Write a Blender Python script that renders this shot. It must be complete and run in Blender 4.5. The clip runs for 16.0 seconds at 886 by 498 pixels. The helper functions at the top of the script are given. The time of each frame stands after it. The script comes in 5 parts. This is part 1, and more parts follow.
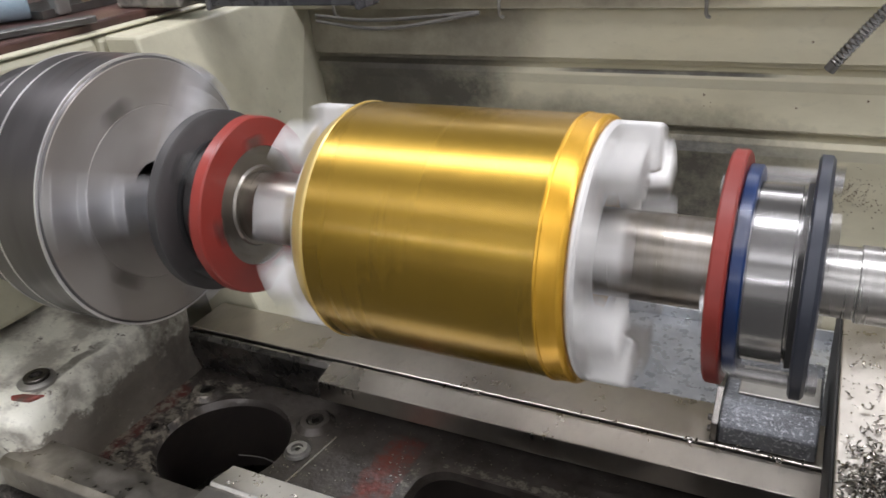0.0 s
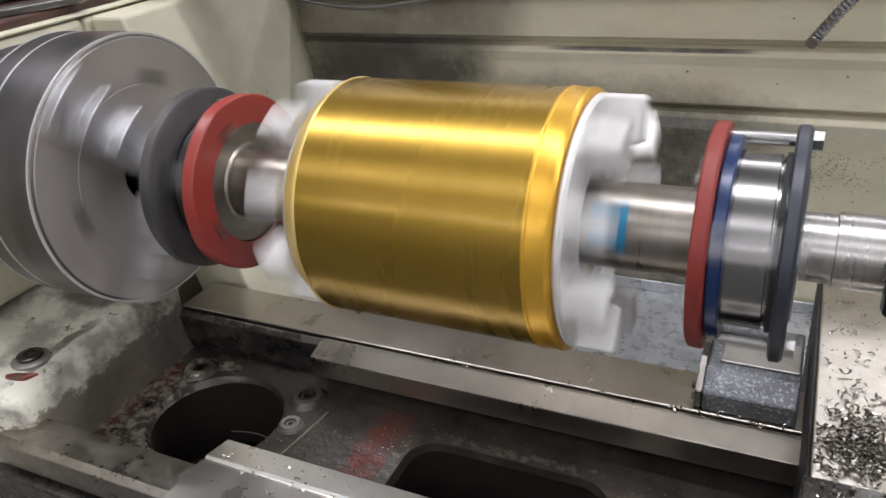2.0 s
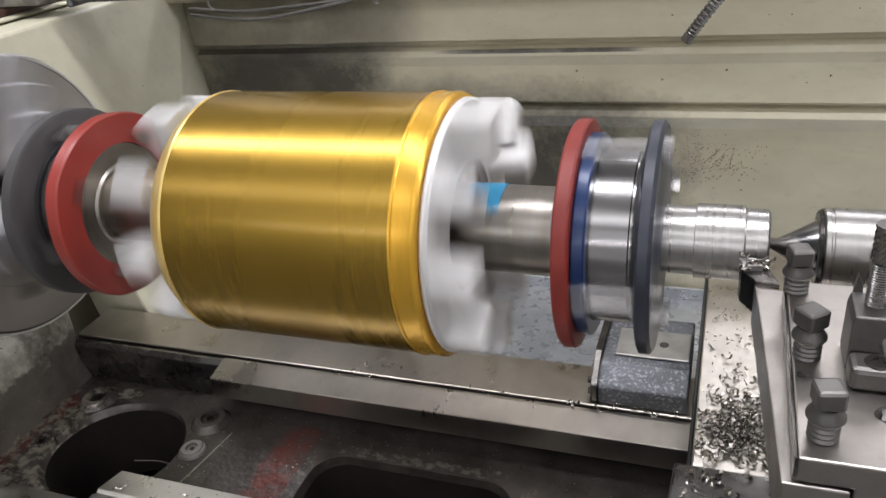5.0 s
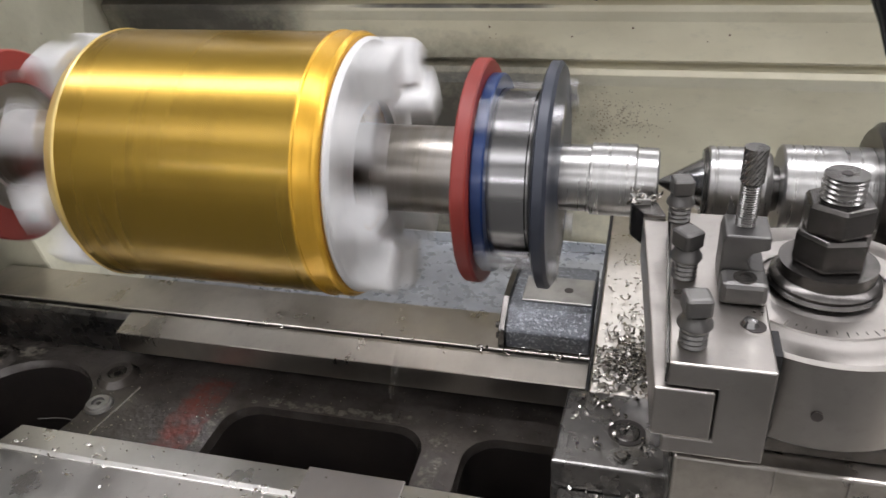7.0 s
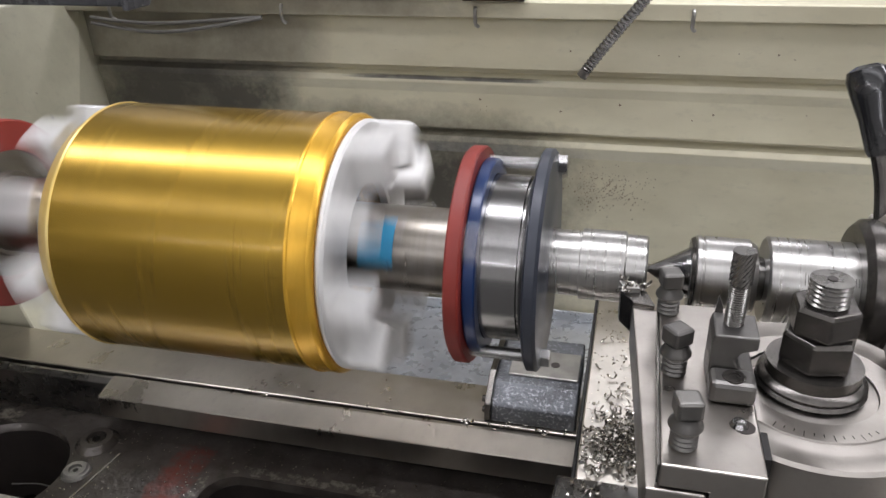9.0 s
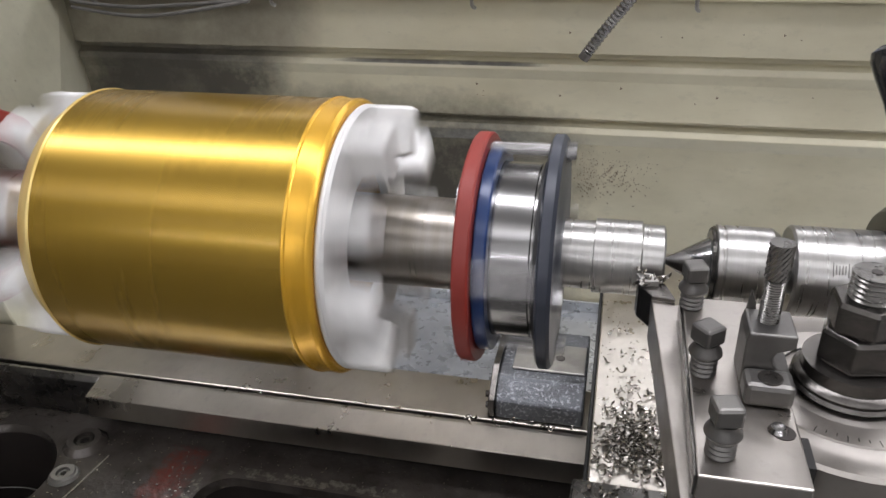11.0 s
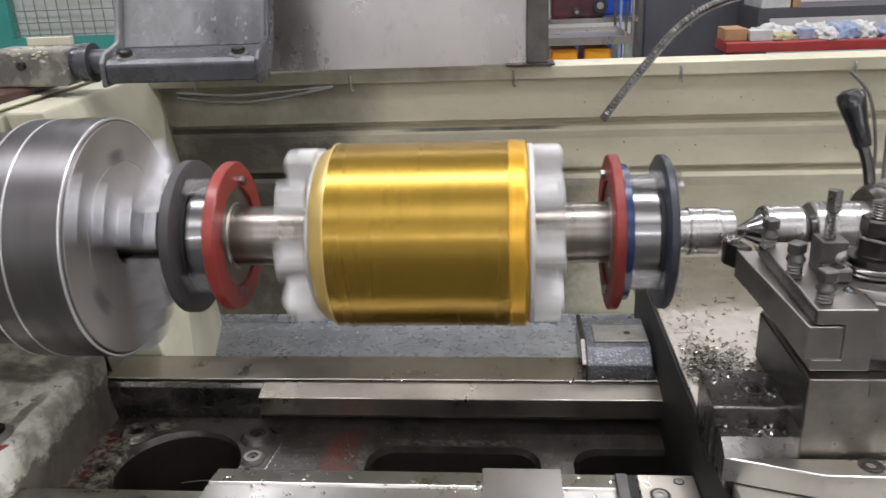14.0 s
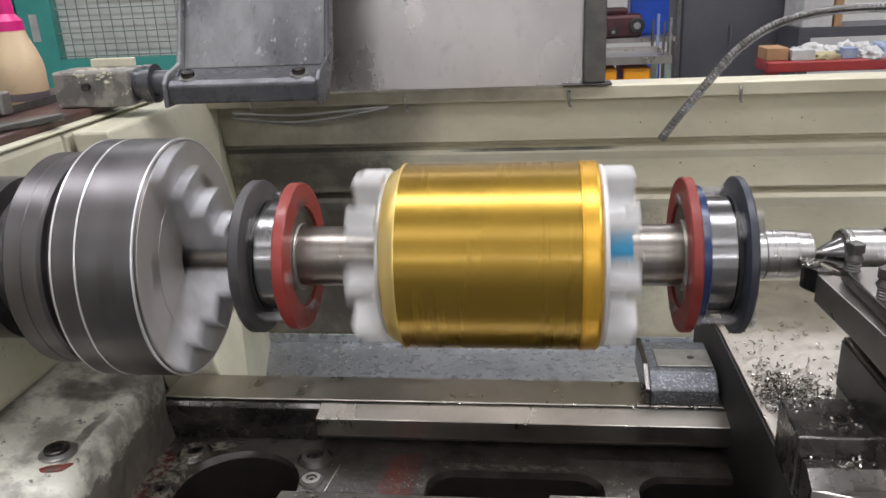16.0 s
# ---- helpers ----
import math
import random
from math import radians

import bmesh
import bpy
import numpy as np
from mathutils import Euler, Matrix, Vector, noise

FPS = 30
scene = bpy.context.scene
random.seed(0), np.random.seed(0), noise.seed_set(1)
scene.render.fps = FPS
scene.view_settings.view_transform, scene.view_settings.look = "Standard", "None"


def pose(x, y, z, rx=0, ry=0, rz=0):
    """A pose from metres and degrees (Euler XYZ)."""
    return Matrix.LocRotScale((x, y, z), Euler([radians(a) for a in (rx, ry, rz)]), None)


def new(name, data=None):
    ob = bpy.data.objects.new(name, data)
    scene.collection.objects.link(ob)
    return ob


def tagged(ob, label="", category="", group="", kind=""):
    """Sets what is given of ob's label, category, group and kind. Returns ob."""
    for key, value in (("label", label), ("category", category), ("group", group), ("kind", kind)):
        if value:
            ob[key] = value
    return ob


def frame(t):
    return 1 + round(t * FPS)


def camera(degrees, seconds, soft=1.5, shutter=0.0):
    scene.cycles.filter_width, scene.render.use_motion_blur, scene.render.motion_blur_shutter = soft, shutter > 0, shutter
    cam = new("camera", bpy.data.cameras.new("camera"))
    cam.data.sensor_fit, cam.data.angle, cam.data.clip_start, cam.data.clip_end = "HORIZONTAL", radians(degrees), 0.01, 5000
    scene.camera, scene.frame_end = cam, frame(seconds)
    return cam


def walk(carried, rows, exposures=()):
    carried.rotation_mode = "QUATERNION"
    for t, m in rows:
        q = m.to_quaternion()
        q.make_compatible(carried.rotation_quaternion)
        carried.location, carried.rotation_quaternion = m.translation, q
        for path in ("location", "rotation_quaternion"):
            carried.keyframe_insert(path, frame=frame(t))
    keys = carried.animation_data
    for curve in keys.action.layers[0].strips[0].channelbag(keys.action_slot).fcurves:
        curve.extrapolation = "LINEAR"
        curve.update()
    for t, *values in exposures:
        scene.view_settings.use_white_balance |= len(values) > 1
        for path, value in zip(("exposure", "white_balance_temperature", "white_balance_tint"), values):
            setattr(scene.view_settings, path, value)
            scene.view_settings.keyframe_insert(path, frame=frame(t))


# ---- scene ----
cam = camera(59.67, 16.0, 1.5, 0.5)
# seconds, place, pitch, roll, yaw
PATH = [
    (0.0, 0.2039, -0.4396, 1.3283, -26.31, 4.71, 26.10),
    (0.5, 0.2018, -0.4496, 1.3271, -25.67, 4.73, 27.47),
    (1.0, 0.1978, -0.4562, 1.3312, -26.36, 4.47, 27.26),
    (1.5, 0.1993, -0.4582, 1.3293, -27.07, 4.45, 26.38),
    (2.0, 0.2077, -0.4532, 1.3260, -27.56, 4.78, 24.95),
    (2.5, 0.2164, -0.4449, 1.3252, -27.96, 5.09, 23.26),
    (3.0, 0.2270, -0.4399, 1.3270, -28.11, 5.12, 21.84),
    (3.5, 0.2331, -0.4371, 1.3252, -27.79, 5.18, 20.76),
    (4.0, 0.2400, -0.4322, 1.3236, -27.65, 5.41, 20.10),
    (6.5, 0.2531, -0.4380, 1.3200, -28.59, 4.62, 16.52),
    (7.0, 0.2629, -0.4449, 1.3052, -30.09, 3.22, 14.41),
    (7.5, 0.2615, -0.4509, 1.3168, -29.46, 2.15, 13.51),
    (8.0, 0.2605, -0.4484, 1.3201, -28.31, 1.80, 13.81),
    (8.5, 0.2606, -0.4449, 1.3235, -27.12, 1.83, 13.96),
    (9.0, 0.2568, -0.4421, 1.3246, -26.25, 1.41, 13.90),
    (11.5, 0.2249, -0.4177, 1.3155, -27.59, 1.69, 11.86),
    (12.0, 0.1500, -0.4695, 1.3408, -27.51, 1.93, 4.57),
    (12.5, 0.1260, -0.5330, 1.3549, -25.98, 1.63, 0.03),
    (13.0, 0.1268, -0.6140, 1.3571, -23.74, 2.94, 0.36),
    (13.5, 0.0975, -0.6888, 1.3507, -22.16, 2.72, 2.27),
    (14.0, 0.0624, -0.6956, 1.3498, -21.16, 2.26, 4.47),
    (14.5, 0.0368, -0.6860, 1.3475, -20.75, 2.51, 5.04),
    (15.0, 0.0273, -0.6910, 1.3501, -20.38, 2.46, 5.36),
    (15.5, 0.0288, -0.6933, 1.3501, -19.73, 2.45, 6.51),
    (16.0, 0.0233, -0.6904, 1.3508, -19.67, 2.60, 6.54),
]
walk(cam, [(t, pose(x, y, z, 90 + pitch, roll, yaw)) for t, x, y, z, pitch, roll, yaw in PATH],
     [(0.0, 0.0), (3.0, 0.05), (4.2, 0.05), (7.0, 0.1), (9.0, 0.0), (12.5, -0.02), (13.5, 0.06), (15.0, 0.0), (16.0, -0.02)])

# ---- light ----
world = bpy.data.worlds.new("workshop_air")
scene.world = world
world.use_nodes = True
world.node_tree.nodes["Background"].inputs[0].default_value = (0.86, 0.93, 1.0, 1)
world.node_tree.nodes["Background"].inputs[1].default_value = 0.25


def area_lamp(name, place, size_x, size_y, watts, colour=(1, 0.96, 0.9), turn=(0, 0, 0)):
    data = bpy.data.lights.new(name, "AREA")
    data.shape, data.size, data.size_y, data.energy, data.color = "RECTANGLE", size_x, size_y, watts, colour
    ob = new(name, data)
    ob.matrix_world = pose(*place, *turn)
    return ob


LAMP = (0.985, 0.98, 1.06)


def luminaire(x, y, length, width, watts, up=0.4):
    """An unseen pendant fitting that lights the floor below, with added fill for the ceiling above."""
    area_lamp("ceiling_lamp", (x, y, 3.6), length, width, watts, LAMP)
    area_lamp("ceiling_fill", (x, y, 3.62), length, width, watts * up, LAMP, (180, 0, 0))


luminaire(1.8, 0.0, 9.0, 0.45, 160)
# Next two are unseen fill, added to brighten the front and the ceiling
luminaire(1.2, -2.6, 9.0, 0.9, 36, 2.2)
luminaire(1.6, -5.4, 12.0, 0.9, 15, 5.0)
luminaire(1.0, -8.5, 14.0, 0.3, 380)
luminaire(1.3, 3.3, 8.0, 0.34, 90, 1.0)

# ---- materials ----
def material(name, colour, rough=0.5, metal=0.0, second=None, amount=0.5, scale=20.0, bump=0.0, bump_scale=200.0,
             stretch=(1, 1, 1), rough_vary=0.0, spots=None, spot_scale=60.0, spot_level=0.62, coat=0.0, contrast=0.15):
    """Principled surface with grain at two scales, a second tone in soft patches and hard-edged spots of a third."""
    m = bpy.data.materials.new(name)
    m.use_nodes = True
    nt = m.node_tree
    N, L = nt.nodes, nt.links
    b = N["Principled BSDF"]
    b.inputs["Roughness"].default_value, b.inputs["Metallic"].default_value = rough, metal
    b.inputs["Coat Weight"].default_value = coat
    b.inputs["Coat Roughness"].default_value = 0.12
    tc, mp = N.new("ShaderNodeTexCoord"), N.new("ShaderNodeMapping")
    mp.inputs["Scale"].default_value = stretch
    L.new(tc.outputs["Object"], mp.inputs["Vector"])

    def noise_at(s, detail=6.0, r=0.6):
        n = N.new("ShaderNodeTexNoise")
        n.inputs["Scale"].default_value, n.inputs["Detail"].default_value, n.inputs["Roughness"].default_value = s, detail, r
        L.new(mp.outputs["Vector"], n.inputs["Vector"])
        return n.outputs["Fac"]

    def ramp(fac, lo, hi):
        r = N.new("ShaderNodeMapRange")
        r.inputs["From Min"].default_value, r.inputs["From Max"].default_value = lo, hi
        L.new(fac, r.inputs["Value"])
        return r.outputs["Result"]

    def mix(fac, a, c):
        x = N.new("ShaderNodeMix")
        x.data_type = "RGBA"
        if fac is not None:
            L.new(fac, x.inputs["Factor"])
        for sock, v in ((x.inputs[6], a), (x.inputs[7], c)):
            if isinstance(v, tuple):
                sock.default_value = (*v, 1)
            else:
                L.new(v, sock)
        return x.outputs[2]

    out = colour
    if second:
        out = mix(ramp(noise_at(scale), 0.5 - contrast + 0.2 * (0.5 - amount), 0.5 + contrast + 0.2 * (0.5 - amount)), colour, second)
    fine = noise_at(scale * 9, 8.0, 0.7)
    dark = tuple(c * 0.72 for c in colour)
    out = mix(ramp(fine, 0.55, 0.85), out, dark)
    if spots:
        out = mix(ramp(noise_at(spot_scale, 10.0, 0.75), spot_level, spot_level + 0.04), out, spots)
    if isinstance(out, tuple):
        b.inputs["Base Color"].default_value = (*out, 1)
    else:
        L.new(out, b.inputs["Base Color"])
    if rough_vary:
        r = N.new("ShaderNodeMapRange")
        r.inputs["From Min"].default_value, r.inputs["From Max"].default_value = 0.3, 0.7
        r.inputs["To Min"].default_value, r.inputs["To Max"].default_value = max(rough - rough_vary, 0.03), min(rough + rough_vary, 1)
        L.new(noise_at(scale * 2.3), r.inputs["Value"])
        L.new(r.outputs["Result"], b.inputs["Roughness"])
    if bump:
        bp = N.new("ShaderNodeBump")
        bp.inputs["Strength"].default_value, bp.inputs["Distance"].default_value = bump, 0.001
        L.new(noise_at(bump_scale, 6.0, 0.6), bp.inputs["Height"])
        L.new(bp.outputs["Normal"], b.inputs["Normal"])
    return m


STEEL = material("machined_steel", (0.5, 0.49, 0.47), 0.3, 1.0, (0.42, 0.41, 0.39), 0.5, 12, 0, 200, (14, 1, 1), 0.05)
SHAFTM = material("dull_turned_shaft", (0.33, 0.305, 0.275), 0.33, 1.0, (0.25, 0.225, 0.19), 0.5, 14, 0, 200, (5, 1, 1), 0.07)
WAY = material("worn_slideway_iron", (0.47, 0.435, 0.38), 0.33, 1.0, (0.37, 0.34, 0.295), 0.5, 14, 0.05, 200, (1, 0.6, 0.6), 0.08, (0.2, 0.18, 0.16), 110, 0.74)
# Paler copy of WAY, with the front way's reflected light in its colour
FRONTWAY = material("lit_front_slideway", (0.62, 0.6, 0.555), 0.33, 1.0, (0.52, 0.5, 0.46), 0.5, 14, 0.05, 200, (1, 0.6, 0.6), 0.08, (0.3, 0.28, 0.25), 110, 0.74)
GROUND = material("ground_steel", (0.34, 0.335, 0.33), 0.18, 1.0, (0.27, 0.265, 0.26), 0.4, 18, 0.02, 200, (1, 8, 8), 0.08)
SADDLE = material("wet_saddle_steel", (0.6, 0.565, 0.51), 0.36, 1.0, (0.48, 0.45, 0.4), 0.5, 30, 0.15, 300, (1, 1, 1), 0.12, (0.8, 0.79, 0.77), 90, 0.66)
SLIDE = material("scraped_slide_steel", (0.4, 0.37, 0.33), 0.36, 1.0, (0.28, 0.26, 0.23), 0.5, 40, 0.15, 300, (1, 1, 1), 0.12, (0.17, 0.15, 0.13), 70, 0.68)
TOOLSTEEL = material("blued_tool_steel", (0.42, 0.39, 0.355), 0.35, 1.0, (0.34, 0.316, 0.287), 0.5, 16, 0.06, 400, (1, 1, 1), 0.1)
BLACKOX = material("black_oxide_steel", (0.085, 0.079, 0.072), 0.25, 0.92, (0.15, 0.14, 0.13), 0.4, 60, 0.2, 500)
CHUCK = material("worn_chuck_steel", (0.165, 0.156, 0.156), 0.37, 0.85, (0.11, 0.103, 0.101), 0.5, 10, 0.02, 240, (3, 1, 1), 0.08)
CHUCKFACE = material("turned_chuck_face", (0.42, 0.39, 0.36), 0.46, 0.55, (0.31, 0.283, 0.255), 0.5, 16, 0.05, 240, (1, 1, 1), 0.08)
RIM = material("rim_highlight_steel", (0.85, 0.84, 0.82), 0.36, 0.7, (0.72, 0.71, 0.7), 0.4, 40)
JAW = material("jaw_steel", (0.66, 0.66, 0.67), 0.4, 0.75, (0.42, 0.42, 0.43), 0.5, 40, 0.2, 240)
GOLD = material("amber_insulating_film", (0.395, 0.247, 0.033), 0.27, 0.8, (0.325, 0.195, 0.023), 0.5, 4, 0.0, 120, (1.6, 0.3, 0.3), 0.04, coat=0.25, contrast=0.25)
BAND = material("orange_banding_tape", (0.78, 0.4, 0.02), 0.26, 0.6, (0.74, 0.46, 0.08), 0.5, 25, 0.1, 200, (1, 6, 6), 0.05)
PALEBAND = material("pale_resin_edge", (0.68, 0.47, 0.11), 0.35, 0.5, (0.72, 0.56, 0.24), 0.5, 40, 0.1, 200)
ALU = material("cast_aluminium", (0.7, 0.69, 0.665), 0.5, 0.3, (0.58, 0.575, 0.56), 0.4, 60, 0.3, 400)
DULLRED = material("dull_red_enamel", (0.24, 0.026, 0.017), 0.5, 0.0, (0.17, 0.02, 0.014), 0.4, 30, 0.1, 160, rough_vary=0.1)
REDPAINT = material("red_enamel", (0.31, 0.036, 0.026), 0.4, 0.0, (0.23, 0.031, 0.022), 0.4, 30, 0.1, 160, rough_vary=0.1, coat=0.2)
GREYPAINT = material("slate_grey_enamel", (0.024, 0.028, 0.039), 0.4, 0.1, (0.045, 0.05, 0.064), 0.4, 30, 0.1, 160)
DULLCAP = material("dull_grey_cap_paint", (0.045, 0.043, 0.043), 0.5, 0.1, (0.085, 0.08, 0.078), 0.45, 26, 0.2, 160)
BLUEPAINT = material("dark_blue_enamel", (0.009, 0.034, 0.125), 0.3, 0.1, (0.008, 0.022, 0.075), 0.4, 30, coat=0.2)
BLUETAPE = material("blue_marking_tape", (0.02, 0.22, 0.42), 0.5, 0.0, (0.03, 0.3, 0.5), 0.4, 80)
CREAM = material("cream_machine_paint", (0.61, 0.585, 0.44), 0.42, 0.0, (0.49, 0.465, 0.345), 0.45, 10, 0.35, 90, rough_vary=0.1,
                 spots=(0.24, 0.21, 0.16), spot_scale=38, spot_level=0.64, coat=0.15)
SPLASH = material("grimy_cream_splash_paint", (0.69, 0.65, 0.485), 0.4, 0.0, (0.55, 0.51, 0.365), 0.4, 4, 0.15, 90, (1, 1, 2.2), 0.12,
                  (0.2, 0.165, 0.12), 55, 0.68, coat=0.2)
MOTTLE = material("chipped_paint_on_casting", (0.7, 0.69, 0.59), 0.4, 0.0, (0.36, 0.34, 0.29), 0.4, 26, 1.0, 100, (1, 1, 1), 0.14,
                  (0.17, 0.15, 0.125), 75, 0.59, contrast=0.07)
OILCAST = material("oily_cast_iron", (0.05, 0.045, 0.04), 0.3, 0.3, (0.028, 0.025, 0.022), 0.5, 42, 0.6, 160, (1, 1, 1), 0.14,
                   (0.16, 0.15, 0.13), 130, 0.72)
REDOXIDE = material("red_primer", (0.28, 0.035, 0.022), 0.34, 0.1, (0.1, 0.075, 0.06), 0.5, 55, 0.3, 90, spots=(0.08, 0.06, 0.05), spot_scale=60, spot_level=0.6)
# Near-black colour paints the shade inside openings, holes and recesses
BORE = material("shaded_recess_iron", (0.026, 0.021, 0.019), 0.5, 0.0, (0.04, 0.032, 0.027), 0.4, 20, 0.3, 90)
TRAY = material("wet_galvanised_tray", (0.56, 0.58, 0.6), 0.32, 0.7, (0.4, 0.415, 0.43), 0.5, 30, 0.3, 200, (1, 1, 1), 0.16,
                (0.58, 0.59, 0.6), 220, 0.66)
BLOCKM = material("worn_hammered_grey", (0.15, 0.158, 0.17), 0.3, 0.3, (0.06, 0.062, 0.066), 0.5, 26, 1.0, 420, spots=(0.33, 0.345, 0.36), spot_scale=320, spot_level=0.54)
DULLPLATE = material("dull_plate", (0.42, 0.41, 0.38), 0.4, 0.8, (0.3, 0.29, 0.27), 0.4, 40, 0.2, 200)
DARKTOP = material("dark_oiled_top", (0.06, 0.035, 0.03), 0.3, 0.1, (0.12, 0.06, 0.05), 0.5, 12, 0.3, 80, spots=(0.25, 0.2, 0.17), spot_scale=40, spot_level=0.68)
SHEET = material("brushed_guard_sheet", (0.44, 0.415, 0.39), 0.33, 0.85, (0.34, 0.32, 0.3), 0.5, 5, 0.02, 200, (1, 1, 0.6), 0.1, (0.72, 0.7, 0.68), 30, 0.72)
BRACKET = material("scuffed_dark_grey_enamel", (0.08, 0.08, 0.084), 0.36, 0.2, (0.24, 0.24, 0.238), 0.6, 11, 0.2, 120, (1, 1, 0.5), 0.12, (0.34, 0.34, 0.335), 80, 0.6, contrast=0.14)
LIPPAINT = material("dark_lip_enamel", (0.055, 0.056, 0.062), 0.3, 0.2, (0.09, 0.09, 0.096), 0.4, 16, 0.2, 120, (1, 1, 1), 0.1, (0.25, 0.25, 0.25), 90, 0.68)
FLAKED = material("flaked_grey_paint", (0.16, 0.15, 0.135), 0.5, 0.2, (0.28, 0.265, 0.23), 0.5, 34, 0.8, 90, spots=(0.52, 0.5, 0.43), spot_scale=26, spot_level=0.6, contrast=0.05)
BLACKPLASTIC = material("black_bakelite", (0.012, 0.012, 0.013), 0.18, 0.0, (0.03, 0.03, 0.03), 0.3, 40, coat=0.5)
TAILPAINT = material("tailstock_worn_paint", (0.36, 0.32, 0.295), 0.36, 0.1, (0.29, 0.255, 0.235), 0.5, 30, 0.2, 90, (1, 1, 1), 0.1, (0.13, 0.045, 0.045), 26, 0.58, coat=0.2)
HOSEM = material("corrugated_hose_steel", (0.15, 0.143, 0.136), 0.24, 0.95, (0.24, 0.23, 0.22), 0.4, 60, 0.1, 200)
RODM = material("dull_rod_steel", (0.19, 0.183, 0.17), 0.4, 0.85, (0.13, 0.124, 0.117), 0.5, 30, 0.2, 200)
CABLEM = material("grey_cable_sheath", (0.16, 0.15, 0.135), 0.5, 0.0, (0.1, 0.095, 0.085), 0.5, 40)
CHIPM = material("bright_steel_swarf", (0.58, 0.55, 0.5), 0.25, 1.0, (0.38, 0.36, 0.33), 0.5, 300)
TEAL = material("teal_cabinet_paint", (0.075, 0.38, 0.325), 0.4, 0.0, (0.06, 0.32, 0.275), 0.4, 6, 0.1, 90)
MESHBACK = material("cabinet_interior_grey", (0.74, 0.75, 0.7), 0.35, 0.0, (0.56, 0.57, 0.53), 0.5, 3)
WIRE = material("dull_green_wire", (0.2, 0.25, 0.22), 0.45, 0.2, (0.28, 0.32, 0.29), 0.4, 40)
DARKCAB = material("anthracite_cabinet_paint", (0.075, 0.075, 0.085), 0.45, 0.0, (0.09, 0.09, 0.1), 0.4, 4)
REDBENCH = material("red_bench_paint", (0.36, 0.035, 0.03), 0.4, 0.0, (0.28, 0.03, 0.03), 0.4, 12)
ORANGE = material("orange_crate_plastic", (0.85, 0.35, 0.015), 0.4, 0.0, (0.75, 0.28, 0.01), 0.4, 8)
BLUEBIN = material("blue_bin_plastic", (0.015, 0.09, 0.55), 0.35, 0.0, (0.01, 0.06, 0.4), 0.4, 8)
CARDBOARD = material("brown_cardboard", (0.42, 0.25, 0.13), 0.8, 0.0, (0.34, 0.2, 0.1), 0.4, 12)
WHITEPAPER = material("white_paper", (0.56, 0.555, 0.53), 0.7, 0.0, (0.42, 0.415, 0.4), 0.4, 14, 0.3, 40)
PALERAG = material("pale_yellow_rag", (0.46, 0.4, 0.24), 0.9, 0.0, (0.34, 0.3, 0.18), 0.4, 20, 0.5, 40)
BLUERAG = material("pale_blue_rag", (0.2, 0.27, 0.42), 0.9, 0.0, (0.34, 0.38, 0.46), 0.4, 20, 0.5, 40)
BOTTLE = material("milky_bottle_plastic", (0.62, 0.47, 0.29), 0.35, 0.0, (0.55, 0.4, 0.24), 0.4, 6, coat=0.1)
OILDARK = material("dark_oil_in_bottle", (0.1, 0.08, 0.09), 0.3, 0.0, (0.14, 0.11, 0.11), 0.4, 10)
PINK = material("magenta_cap_plastic", (0.7, 0.015, 0.2), 0.35, 0.0, (0.6, 0.012, 0.17), 0.4, 20)
CONCRETE = material("workshop_concrete", (0.1, 0.098, 0.092), 0.7, 0.0, (0.09, 0.088, 0.085), 0.5, 2.5, 0.2, 40, spots=(0.08, 0.08, 0.08), spot_scale=8, spot_level=0.7)
PLASTER = material("workshop_plaster", (0.74, 0.73, 0.7), 0.85, 0.0, (0.66, 0.65, 0.62), 0.5, 2, 0.2, 60)
DARKMACHINE = material("dark_machine_red", (0.12, 0.03, 0.035), 0.4, 0.1, (0.05, 0.02, 0.025), 0.5, 10)
POLEM = material("dull_painted_pole", (0.1, 0.095, 0.088), 0.5, 0.4, (0.07, 0.066, 0.06), 0.5, 30, 0.1, 200)
RUST = material("brown_rust", (0.16, 0.1, 0.06), 0.7, 0.0, (0.1, 0.06, 0.04), 0.5, 60)
JARGLASS = material("pale_blue_jar_glass", (0.3, 0.42, 0.5), 0.12, 0.0, (0.4, 0.5, 0.56), 0.4, 30, coat=0.6)
RUBBER = material("black_rubber", (0.015, 0.015, 0.016), 0.6, 0.0, (0.03, 0.03, 0.03), 0.4, 40)


DARKSLIDE = material("dark_oily_slide_steel", (0.25, 0.24, 0.225), 0.28, 0.95, (0.15, 0.143, 0.133), 0.5, 22, 0.08, 300, (1, 1, 1), 0.1)
# Near-black colour stands for shade at the carriage side, step and clamp gap
SHADEPLATE = material("shade_black_plate", (0.012, 0.011, 0.0105), 0.6, 0.0, (0.02, 0.018, 0.017), 0.4, 30, 0.2, 120)


